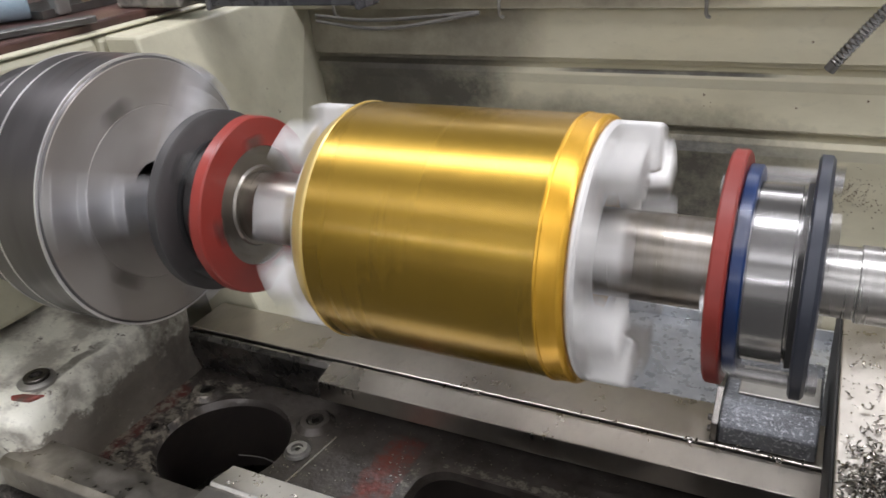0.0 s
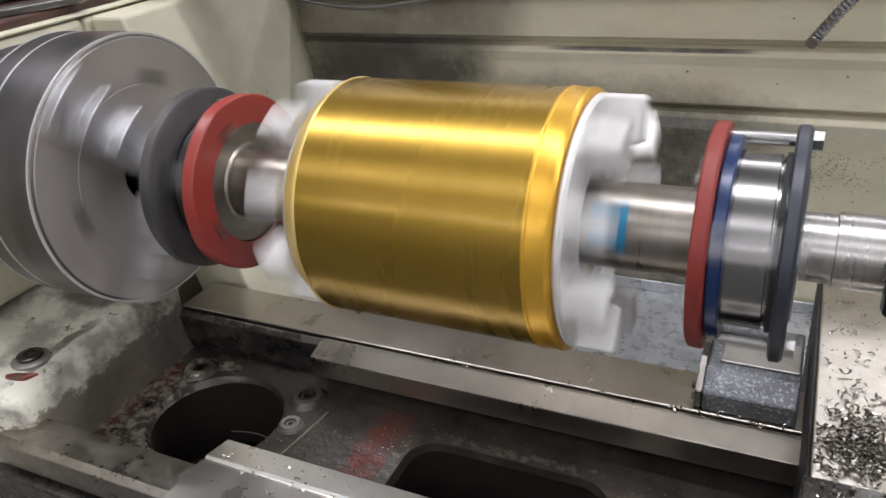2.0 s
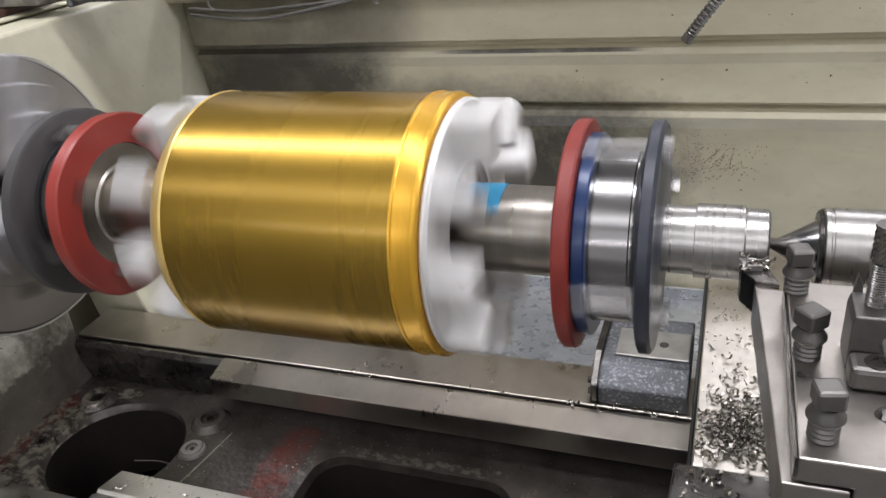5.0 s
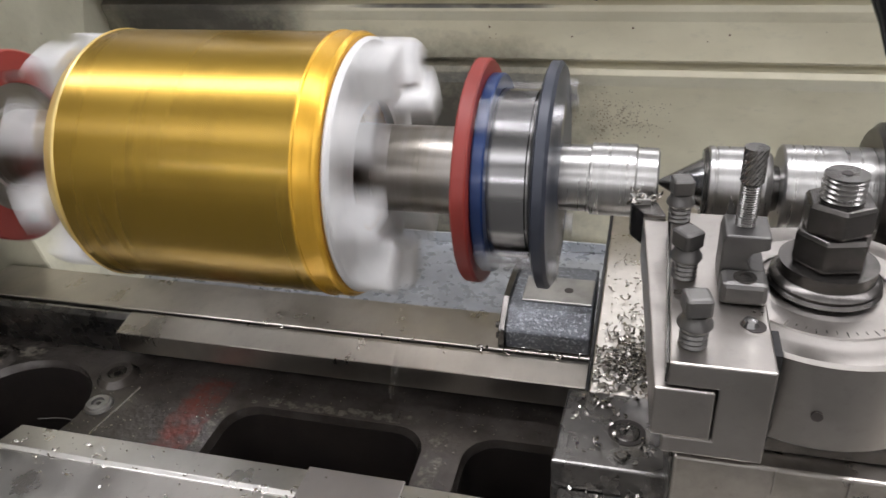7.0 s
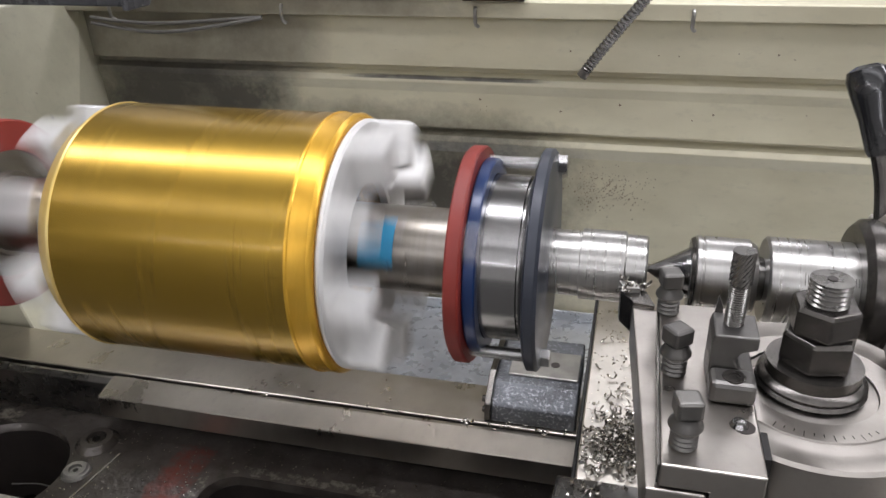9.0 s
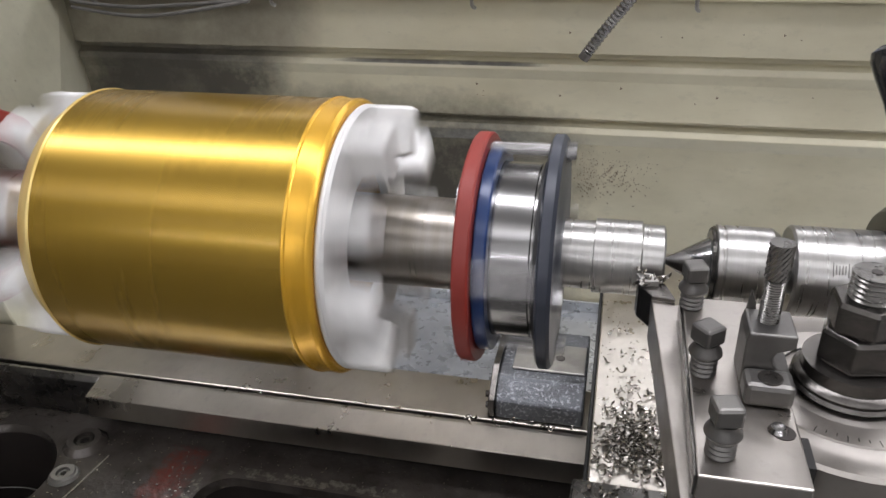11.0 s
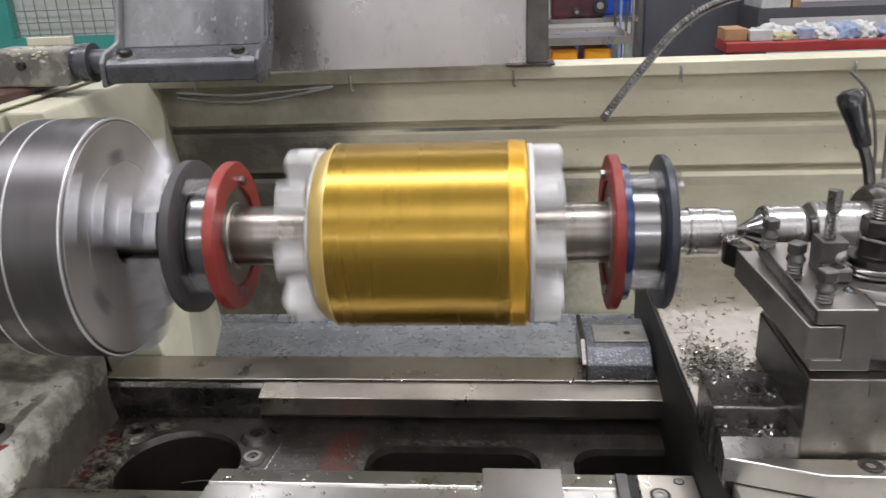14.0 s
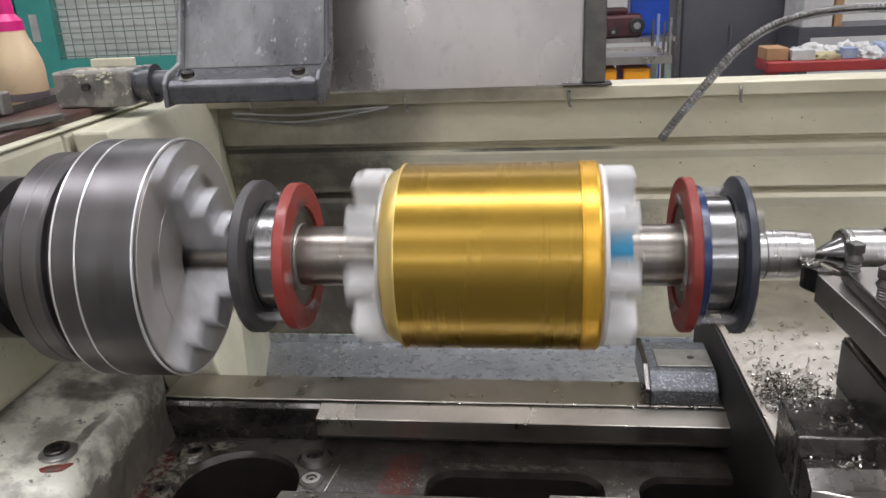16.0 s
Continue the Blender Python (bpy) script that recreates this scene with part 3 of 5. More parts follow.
part("casting_seam", tube([(-0.452, -0.075, 0.909), (-0.453, 0.0, 0.906), (-0.457, 0.07, 0.9035)], 0.0007, 6), BORE, head)
hexa([(-1.0, -0.33, 0.4), (-0.47, -0.2, 0.4), (-0.47, -0.127, 0.4), (-1.0, -0.29, 0.4), (-1.0, -0.33, 0.86), (-0.475, -0.2, 0.835), (-0.475, -0.127, 0.86), (-1.0, -0.29, 0.9)],
     MOTTLE, "front_skirt", "grimy cream skirt below the headstock", head, 0.01)

# ---- spindle work: chuck and rotor share one spin ----
chuck = thing("lathe_chuck", "worn steel three-jaw lathe chuck spinning with the rotor", "chuck", place=pose(0, AY, AX))
part("chuck_body", turned([(-0.4065, 0.03), (-0.4065, 0.1175), (-0.4035, 0.1205), (-0.383, 0.1205), (-0.382, 0.119), (-0.381, 0.119), (-0.38, 0.1205), (-0.3295, 0.1205), (-0.3262, 0.1175), (-0.3262, 0.028), (-0.36, 0.028), (-0.36, 0.0)], 96), CHUCK, chuck, smooth=True)
# Thin pale rings paint the highlight lines along the chuck's edges
for nm, x in (("front_rim", -0.3285), ("middle_rim", -0.3815), ("rear_rim", -0.4045)):
    part(nm, turned([(x - 0.0009, 0.117), (x - 0.0009, 0.1208), (x + 0.0009, 0.1208), (x + 0.0009, 0.117)], 96), RIM, chuck, "bright ring painting the highlight on the chuck edge", smooth=True)
part("back_plate", turned([(-0.4625, 0.0), (-0.4625, 0.1045), (-0.4585, 0.1085), (-0.4425, 0.1085), (-0.4415, 0.1075), (-0.4405, 0.1085), (-0.4265, 0.1085), (-0.4235, 0.1055), (-0.4235, 0.0985), (-0.407, 0.0985), (-0.407, 0.0)], 80), CHUCK, chuck, "darker chuck back plate", smooth=True)
part("face", turned([(-0.3262, 0.0285), (-0.3262, 0.1168), (-0.3255, 0.1162), (-0.3255, 0.078), (-0.3259, 0.0776), (-0.3259, 0.0768), (-0.3255, 0.0764), (-0.3255, 0.0288)], 96), CHUCKFACE, chuck, "turned grey chuck face", smooth=True)
for k in range(3):
    turn = Matrix.Rotation(radians(120 * k), 4, "X")
    bm = bmesh.new()
    outline = [(-0.3253, 0.019), (-0.276, 0.019), (-0.276, 0.046), (-0.288, 0.046), (-0.288, 0.072), (-0.301, 0.072), (-0.301, 0.096), (-0.312, 0.096), (-0.312, 0.119), (-0.3253, 0.119)]
    prism([(u, v) for u, v in outline], "y", -0.0155, 0.0155, bm)
    bmesh.ops.transform(bm, matrix=turn, verts=bm.verts)
    part("jaw", bm, JAW, chuck, "stepped hardened steel jaw", bevel=0.0012)
    bm = rod(-0.0015, 0.0015, 0.0085, 20)
    bmesh.ops.transform(bm, matrix=turn @ Matrix.Rotation(radians(60), 4, "X") @ Matrix.Translation((-0.353, 0, 0.1195)) @ UP, verts=bm.verts)
    part("key_socket", bm, BORE, chuck, "dark chuck key socket")
    bm = rod(-0.3265, -0.3248, 0.0075, 20)
    bmesh.ops.transform(bm, matrix=turn @ Matrix.Rotation(radians(60), 4, "X") @ Matrix.Translation((0, 0, 0.083)), verts=bm.verts)
    part("face_screw", bm, BORE, chuck)
    bm = rod(-0.405, -0.396, 0.0055, 16)
    bmesh.ops.transform(bm, matrix=turn @ Matrix.Rotation(radians(25), 4, "X") @ Matrix.Translation((-0.0375, 0, 0.1025)), verts=bm.verts)
    part("plate_screw", bm, BLACKOX, chuck)

rotor = thing("motor_rotor", "electric motor rotor wrapped in amber film, turning between chuck and centre", "rotor", place=pose(0, AY, AX))
part("shaft", turned([(-0.345, 0), (-0.345, 0.018), (-0.263, 0.018), (-0.263, 0.026), (-0.226, 0.026), (-0.226, 0.0296), (0.163, 0.0296), (0.163, 0.026), (0.2115, 0.026), (0.2115, 0.0)], 64), SHAFTM, rotor, "dull turned steel shaft", smooth=True)
part("journal", turned([(0.2117, 0), (0.2117, 0.0215), (0.2305, 0.0215), (0.231, 0.0232), (0.2585, 0.0232), (0.2595, 0.0215), (0.2715, 0.0213), (0.2727, 0.02), (0.2727, 0.0)], 64), STEEL, rotor, "bright finish-turned shaft end", smooth=True)
part("wound_body", turned([(-0.1035, 0.05), (-0.1035, 0.0902), (0.0606, 0.0902), (0.0606, 0.05)], 96), GOLD, rotor, "glossy amber film over the rotor body", smooth=True)
part("end_chamfer", turned([(-0.118, 0.05), (-0.118, 0.0805), (-0.1165, 0.083), (-0.105, 0.0888), (-0.1037, 0.089), (-0.1037, 0.05)], 96), PALEBAND, rotor, "pale resin edge of the winding", smooth=True)
part("rim_wire", turned([(-0.1053, 0.0885), (-0.1053, 0.0905), (-0.104, 0.091), (-0.1027, 0.0905), (-0.1027, 0.0885)], 96), PALEBAND, rotor, smooth=True)
part("banding", turned([(0.0608, 0.05), (0.0608, 0.0906), (0.0613, 0.0914), (0.0628, 0.0914), (0.0635, 0.0907), (0.0735, 0.0904), (0.0755, 0.0908), (0.0775, 0.0898), (0.0785, 0.0885), (0.0785, 0.05)], 96), BAND, rotor, "orange banding tape with raised edges", smooth=True)


def end_ring(x0, x1, sign, offset, outer):
    ring = part("end_ring", rod(min(x0, x1), max(x0, x1), outer, 72, 0.002, 0.046), ALU, rotor, "cast aluminium end ring", smooth=True)
    for k in range(9):
        bm = bmesh.new()
        a = x1
        out = [(a - 0.002 * sign, 0.05), (a + 0.0255 * sign, 0.056), (a + 0.0265 * sign, 0.058), (a + 0.0265 * sign, 0.0845), (a + 0.025 * sign, 0.087), (a - 0.002 * sign, 0.087)]
        prism(out, "y", -0.0072, 0.0072, bm)
        bmesh.ops.transform(bm, matrix=Matrix.Rotation(radians(40 * k + offset), 4, "X"), verts=bm.verts)
        part("fan_blade", bm, ALU, ring, bevel=0.002)


end_ring(0.0787, 0.0845, 1, 8, 0.0872)
end_ring(-0.1182, -0.123, -1, 12, 0.078)
bm = bmesh.new()
last = None
for k in range(13):
    t = radians(150 + 5 * k)
    row = [bm.verts.new((x, r * math.cos(t), r * math.sin(t))) for x, r in ((0.086, 0.0297), (0.086, 0.0304), (0.11, 0.0304), (0.11, 0.0297))]
    if last:
        for j in range(3):
            bm.faces.new((last[j], last[j + 1], row[j + 1], row[j]))
    last = row
part("tape_mark", bm, BLUETAPE, rotor, "strip of blue marking tape on the shaft")


def lobed(bm_profile_x0, x1, r, lobes, depth, inner, turn0=0.0):
    """A bearing cap with rounded lobes on its rim."""
    bm = bmesh.new()
    n, rings = 96, []
    for x, s, base in ((bm_profile_x0, 0.985, 0), (bm_profile_x0 + 0.0012, 1, 0), (x1 - 0.0012, 1, 0), (x1, 0.985, 0)):
        ring = []
        for k in range(n):
            t = 2 * math.pi * k / n
            bulge = depth * max(0.0, math.cos(lobes * (t - turn0))) ** 3
            ring.append(bm.verts.new((x, (r + bulge) * s * math.cos(t), (r + bulge) * s * math.sin(t))))
        rings.append(ring)
    for x in (x1, bm_profile_x0):
        rings.append([bm.verts.new((x, inner * math.cos(2 * math.pi * k / n), inner * math.sin(2 * math.pi * k / n))) for k in range(n)])
    rings.append(rings[0])
    for a, b in zip(rings, rings[1:]):
        for k in range(n):
            bm.faces.new((a[k], a[(k + 1) % n], b[(k + 1) % n], b[k]))
    return bm


def bearing_set(xs, sign, redmat, capmat, capr):
    """Red inner cap, bearing, grey outer cap and the four studs that join them; xs: planes from the rotor outwards."""
    red0, red1, hub1, grey1 = xs
    lo, hi = min, max
    cap = part("inner_cap", lobed(lo(red0, red1), hi(red0, red1), 0.0733, 4, 0.0018, 0.05, radians(45)), redmat, rotor, "red enamelled bearing cap", smooth=True)
    part("cap_face", turned([(red0 + 0.003 * sign, 0.0495), (red0 + 0.003 * sign, 0.034), (red0 + 0.001 * sign, 0.0325), (red0 + 0.001 * sign, 0.0297), (red1, 0.0297), (red1, 0.0495)], 64), SLIDE, cap, "bare machined face of the cap", smooth=True)
    part("bearing", turned([(red1, 0.03), (red1, 0.0535), (red1 + 0.001 * sign, 0.0555), (hub1 - 0.006 * sign, 0.0555), (hub1 - 0.0055 * sign, 0.053), (hub1 - 0.0045 * sign, 0.053), (hub1 - 0.004 * sign, 0.0545), (hub1, 0.0545), (hub1, 0.03)], 72), GROUND, rotor, "polished steel bearing ring", smooth=True)
    part("bearing_seal", turned([(hub1 - 0.0004 * sign, 0.03), (hub1 - 0.0004 * sign, 0.0565), (hub1 - 0.0036 * sign, 0.0565), (hub1 - 0.0036 * sign, 0.03)], 72), RUBBER, rotor, smooth=True)
    part("outer_cap", turned([(hub1, 0.02), (hub1, capr - 0.0025), (hub1 + 0.0015 * sign, capr), (grey1 - 0.002 * sign, capr), (grey1, capr - 0.0025), (grey1, 0.05), (grey1 + 0.0015 * sign, 0.046), (grey1 + 0.0015 * sign, 0.02)], 96), capmat, rotor, "slate-grey enamelled bearing cap", smooth=True)
    for k in range(4):
        turn = Matrix.Rotation(radians(90 * k), 4, "X") @ Matrix.Translation((0, 0, 0.0645))
        bm = rod(lo(red1, hub1), hi(red1, hub1), 0.0042, 16)
        bmesh.ops.transform(bm, matrix=turn, verts=bm.verts)
        stud = part("stud", bm, GROUND, rotor, "zinc-plated stud", smooth=True)
        bm = prism(hexagon(0.011), "x", lo(grey1, grey1 + 0.006 * sign), hi(grey1, grey1 + 0.006 * sign))
        bmesh.ops.transform(bm, matrix=turn, verts=bm.verts)
        part("stud_head", bm, GROUND, stud)
        bm = prism(hexagon(0.009), "x", lo(red0, red0 - 0.004 * sign), hi(red0, red0 - 0.004 * sign))
        bmesh.ops.transform(bm, matrix=Matrix.Rotation(radians(45), 4, "X") @ Matrix.Rotation(radians(90 * k), 4, "X") @ Matrix.Translation((0, 0, 0.0555)), verts=bm.verts)
        part("cap_screw", bm, GROUND, cap)


bearing_set((0.1547, 0.1642, 0.2015, 0.2105), 1, DULLRED, GREYPAINT, 0.0738)
part("blue_ring", rod(0.1644, 0.1725, 0.0655, 72, 0.001, 0.056), BLUEPAINT, rotor, "dark blue painted retaining ring", smooth=True)
bearing_set((-0.2085, -0.2195, -0.2485, -0.2606), -1, REDPAINT, DULLCAP, 0.0768)

# ---- tailstock and live centre ----
tail = thing("tailstock", "tailstock with worn cream paint, graduated quill and clamping lever", "tailstock")
tm = Matrix.Translation((0, AY, AX))


def tpart(name, prof, mat, parent, label="", segs=64):
    return part(name, turned(prof, segs, None, tm), mat, parent, label, smooth=True)


quill = tpart("quill", [(0.3425, 0.012), (0.3425, 0.0255), (0.344, 0.027), (0.42, 0.027), (0.42, 0.0)], STEEL, tail, "bright graduated quill")
for k in range(24):
    ln = 0.008 if k % 5 == 0 else 0.005
    bm = boxes((0.362 + k * 0.0016, 0.3623 + k * 0.0016, -0.0002, 0.0002, -ln * 0.5, ln * 0.5))
    bmesh.ops.transform(bm, matrix=tm @ Matrix.Rotation(radians(58), 4, "X") @ Matrix.Translation((0, 0, 0.02712)) @ Matrix.Rotation(radians(90), 4, "X"), verts=bm.verts)
    part("graduation", bm, BLACKOX, quill)
tpart("collar", [(0.392, 0.02), (0.392, 0.038), (0.396, 0.042), (0.402, 0.0425), (0.408, 0.04), (0.408, 0.02)], BLACKOX, tail, "dark quill collar")
tpart("barrel", [(0.4085, 0.0), (0.4085, 0.044), (0.413, 0.048), (0.62, 0.05), (0.62, 0.0)], TAILPAINT, tail, "tailstock barrel with chipped paint")
part("base", prism([(-0.055, 0.936), (0.06, 0.936), (0.04, AX), (-0.035, AX)], "x", 0.44, 0.62), TAILPAINT, tail, bevel=0.006)
lever = part("lever", tube([(0.42, 0.072, 1.108), (0.417, 0.083, 1.137), (0.4075, 0.097, 1.17)], 0.0055, 14), BLACKOX, tail, "dark steel clamping lever")
bm = turned([(-0.004, 0.0), (-0.004, 0.007), (0.0, 0.0085), (0.02, 0.0098), (0.036, 0.0125), (0.046, 0.0138), (0.052, 0.0125), (0.055, 0.007), (0.055, 0)], 28)
d = Vector((0.4005, 0.106, 1.2)) - Vector((0.4125, 0.088, 1.154))
bmesh.ops.transform(bm, matrix=Matrix.Translation((0.4125, 0.088, 1.154)) @ d.to_track_quat("X", "Z").to_matrix().to_4x4(), verts=bm.verts)
part("grip", bm, BLACKPLASTIC, lever, "glossy black grip", smooth=True)
centre = thing("live_centre", "polished steel live centre holding the shaft end", "live centre")
tpart("cone", [(0.2715, 0.0), (0.2728, 0.0015), (0.2985, 0.0165), (0.2985, 0.0)], GROUND, centre, "polished point")
tpart("body", [(0.2987, 0.0), (0.2987, 0.0205), (0.302, 0.0243), (0.3045, 0.0243), (0.305, 0.0236), (0.306, 0.0236), (0.3065, 0.0243), (0.333, 0.0243), (0.3375, 0.021), (0.3375, 0.0)], STEEL, centre)
tpart("dust_ring", [(0.2988, 0.017), (0.2988, 0.0222), (0.3008, 0.0235), (0.3008, 0.017)], BLACKOX, centre)
tpart("neck", [(0.3376, 0.0), (0.3376, 0.015), (0.3424, 0.0135), (0.3424, 0.0)], GROUND, centre)

# ---- carriage, slides, tool post ----
carriage = thing("carriage", "flat steel lathe carriage strewn with swarf", "carriage")
part("saddle", boxes((0.2375, 0.62, -0.06, 0.33, 0.88, 0.936)), SADDLE, carriage, "worn flat saddle top", bevel=0.0015)
part("side_plate", boxes((0.2345, 0.2373, -0.23, 0.3, 0.7, 0.9335)), SHADEPLATE, carriage, "oily side plate with its shade painted black", bevel=0.001)
part("apron_way", boxes((0.2375, 0.62, -0.26, -0.0605, 0.88, 0.93)), SLIDE, carriage, bevel=0.0015)
slide = thing("cross_slide", "steel cross slide with bolted gib plates", "cross slide")
part("step_plate", prism([(0.2265, -0.139), (0.3, -0.139), (0.3, -0.078), (0.2295, -0.078)], "z", 0.9375, 0.993), DARKSLIDE, slide, bevel=0.0015)
part("step_wall", boxes((0.2325, 0.3, -0.1394, -0.1391, 0.9375, 0.948)), SHADEPLATE, slide)
part("low_plate", prism([(-0.1396, 0.9375), (-0.1396, 0.974), (-0.1525, 0.974), (-0.1728, 0.962), (-0.1728, 0.9375)], "x", 0.231, 0.42), DARKSLIDE, slide, bevel=0.001)
part("front_gib", prism([(0.2278, -0.1733), (0.6, -0.1733), (0.6, -0.179), (0.43, -0.179), (0.372, -0.196), (0.2976, -0.1945)], "z", 0.947, 0.969), FRONTWAY, slide, "angled front plate", bevel=0.0012)
part("lower_ledge", boxes((0.2379, 0.62, -0.222, -0.1735, 0.9305, 0.9465)), FRONTWAY, slide, bevel=0.001)


def sunk_screw(x, y, z, r):
    """A socket screw in a dark counterbore."""
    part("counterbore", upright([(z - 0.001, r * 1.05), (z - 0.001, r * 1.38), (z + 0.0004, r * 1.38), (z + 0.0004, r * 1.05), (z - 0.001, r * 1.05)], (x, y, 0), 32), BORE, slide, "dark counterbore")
    socket_screw((x, y, z - 0.001), r, 0.0016, slide)


sunk_screw(0.2655, -0.11, 0.993, 0.0075)
sunk_screw(0.336, -0.1815, 0.969, 0.0068)
compound = thing("compound_slide", "ground steel compound slide below the tool post", "compound slide")
part("lower_body", boxes((0.2868, 0.62, -0.1685, -0.048, 0.9365, 1.0373)), SLIDE, compound, bevel=0.0015)
# Black material paints the shadowed gap below the post and holder
part("shaded_upper_body", prism([(0.294, -0.158), (0.62, -0.158), (0.62, -0.03), (0.3, -0.03), (0.294, -0.04)], "z", 1.0375, 1.0519), BLACKOX, compound, bevel=0.0012)
# Added dark sheet: shade on the slide's left side put into colour
part("side_cover", boxes((0.2853, 0.2866, -0.166, -0.05, 0.9915, 1.0345)), BLACKOX, compound, "dark sheet painting the shaded side of the slide")
for x, z in ((0.331, 1.022), (0.362, 0.99)):
    part("gib_strip", boxes((x, x + 0.0007, -0.1692, -0.1687, z, 1.0372)), TOOLSTEEL, compound)

DROP = -0.002  # the tooling rests on the compound slide at 1.052
post = thing("tool_post", "round quick-change tool post with stacked hexagon nuts", "tool post", place=pose(-0.0015, 0, DROP))
PC = (0.3495, -0.11)
part("post_body", upright([(1.054, 0.0), (1.054, 0.058), (1.0555, 0.0595), (1.0995, 0.0595), (1.1012, 0.058), (1.1012, 0.048), (1.1018, 0.047), (1.1018, 0.0)], (*PC, 0), 72), TOOLSTEEL, post, smooth=True)
part("scale_ring", upright([(1.1019, 0.03), (1.1019, 0.0425), (1.1027, 0.042), (1.1027, 0.03)], (*PC, 0), 64), TOOLSTEEL, post, "engraved ring", smooth=True)
for k in range(12):
    bm = boxes((-0.00015, 0.00015, 0.0375, 0.0395 if k % 3 else 0.0412, 1.1024, 1.1029))
    bmesh.ops.transform(bm, matrix=Matrix.Translation((*PC, 0)) @ Matrix.Rotation(radians(150 + 6 * k), 4, "Z"), verts=bm.verts)
    part("index_line", bm, BLACKOX, post)
part("washer", upright([(1.1028, 0.012), (1.1028, 0.0235), (1.1045, 0.0248), (1.106, 0.0235), (1.1065, 0.0236), (1.108, 0.0243), (1.1095, 0.0232), (1.1105, 0.0212), (1.1165, 0.0212), (1.1165, 0.012)], (*PC, 0), 56), BLACKOX, post, "grooved dark washer", smooth=True)
part("nut", polygon_nut((*PC, 1.1166), hexagon(0.0295, 12), 0.0165, 0.002), BLACKOX, post, bevel=0.0006)
part("nut", polygon_nut((*PC, 1.1333), hexagon(0.027, 30), 0.0145, 0.002), BLACKOX, post, bevel=0.0006)
part("stud", thread((*PC, 0), 1.147, 1.1595, 0.0092, 0.0024, 32), DARKSLIDE, post, "threaded stud end", smooth=True)
part("stud_dimple", upright([(1.1594, 0), (1.1594, 0.0022), (1.1599, 0.0022), (1.1599, 0)], (*PC, 0), 16), BORE, post)
bm = rod(-0.0004, 0.0012, 0.0024, 20)
bmesh.ops.transform(bm, matrix=Matrix.Translation((PC[0] - 0.006, PC[1] - 0.0592, 1.074)) @ Matrix.Rotation(radians(-96), 4, "Z"), verts=bm.verts)
part("pin_hole", bm, BORE, post)
arm = part("handle_arm", tube([(0.405, -0.082, 1.106), (0.46, -0.08, 1.107), (0.56, -0.085, 1.1)], 0.0065, 16), RODM, post, "post handle")
part("handle_ball", upright([(1.09, 0), (1.092, 0.008), (1.098, 0.0145), (1.107, 0.017), (1.116, 0.0145), (1.121, 0.009), (1.1222, 0.0)], (0.405, -0.082, 0), 32), RODM, arm, "rounded steel handle hub", smooth=True)

holder = thing("tool_holder", "ground steel tool holder with square-head clamping screws", "tool holder", place=pose(-0.0015, 0, DROP))
part("holder_body", prism([(0.281, 1.1035), (0.323, 1.1035), (0.323, 1.054), (0.281, 1.054), (0.281, 1.0635), (0.3015, 1.0635), (0.3015, 1.0915), (0.281, 1.0915)], "y", -0.182, -0.0465), TOOLSTEEL, holder, bevel=0.0009)
# Added dark facing, since this side of the holder turns from the light
part("side_face", boxes((0.2799, 0.2808, -0.181, -0.0475, 1.0925, 1.1024)), BLACKOX, holder, "thin dark facing painting the shaded side of the holder")
part("dovetail", prism([(0.3232, 1.1), (0.34, 1.1), (0.334, 1.06), (0.3232, 1.06)], "y", -0.15, -0.07), TOOLSTEEL, holder, bevel=0.0008)


# Solid black filler that paints the shade between holder and post
part("clamp_gap", boxes((0.3233, 0.3262, -0.1685, -0.1505, 1.0545, 1.1022)), SHADEPLATE, holder, "black block standing for the shaded gap beside the clamp")


def square_screw(x, y, ztop, turn):
    s = part("clamp_screw", thread((x, y, 0), 1.103, ztop - 0.0155, 0.0061, 0.0025), RODM, holder, "square-head clamping screw", smooth=True)
    bm = upright([(ztop - 0.016, 0.0), (ztop - 0.016, 0.0066), (ztop - 0.0145, 0.0075), (ztop - 0.0132, 0.0073), (ztop - 0.011, 0.0058), (ztop - 0.009, 0.0056), (ztop - 0.009, 0)], (x, y, 0), 28)
    part("collar", bm, RODM, s, smooth=True)
    sq = [(0.0079 * math.cos(radians(45 + 90 * k + turn)), 0.0079 * math.sin(radians(45 + 90 * k + turn))) for k in range(4)]
    part("head", polygon_nut((x, y, ztop - 0.0092), sq, 0.0095, 0.0014), RODM, s, bevel=0.0015)


square_screw(0.2852, -0.0555, 1.1285, 15)
square_screw(0.2872, -0.1135, 1.129, 40)
square_screw(0.2902, -0.1675, 1.1285, 12)
part("detent_hole", upright([(1.1033, 0), (1.1033, 0.0048), (1.1038, 0.0048), (1.1038, 0)], (0.3165, -0.1505, 0), 24), BORE, holder)
part("detent_ball", upright([(1.1036, 0), (1.1036, 0.0042), (1.1058, 0.003), (1.1064, 0)], (0.3145, -0.1495, 0), 20), GROUND, holder, smooth=True)
clamp = thing("height_stop", "blackened height stop bracket with a knurled screw", "height stop", place=pose(-0.0015, 0, DROP))
bm = prism([(0.302, 1.1036), (0.3225, 1.1036), (0.3225, 1.112), (0.3155, 1.1145), (0.3135, 1.1185), (0.3155, 1.1225), (0.3225, 1.125), (0.3225, 1.1315), (0.303, 1.1315), (0.302, 1.127)], "y", -0.1215, -0.1)
part("bracket", bm, RODM, clamp, bevel=0.0009)
part("toe", boxes((0.302, 0.3225, -0.136, -0.1216, 1.1036, 1.115)), RODM, clamp, bevel=0.0025)
bm = prism([(0.303, 1.12), (0.309, 1.12), (0.3075, 1.134), (0.305, 1.14)], "y", -0.0998, -0.0975)
part("fin", bm, RODM, clamp)
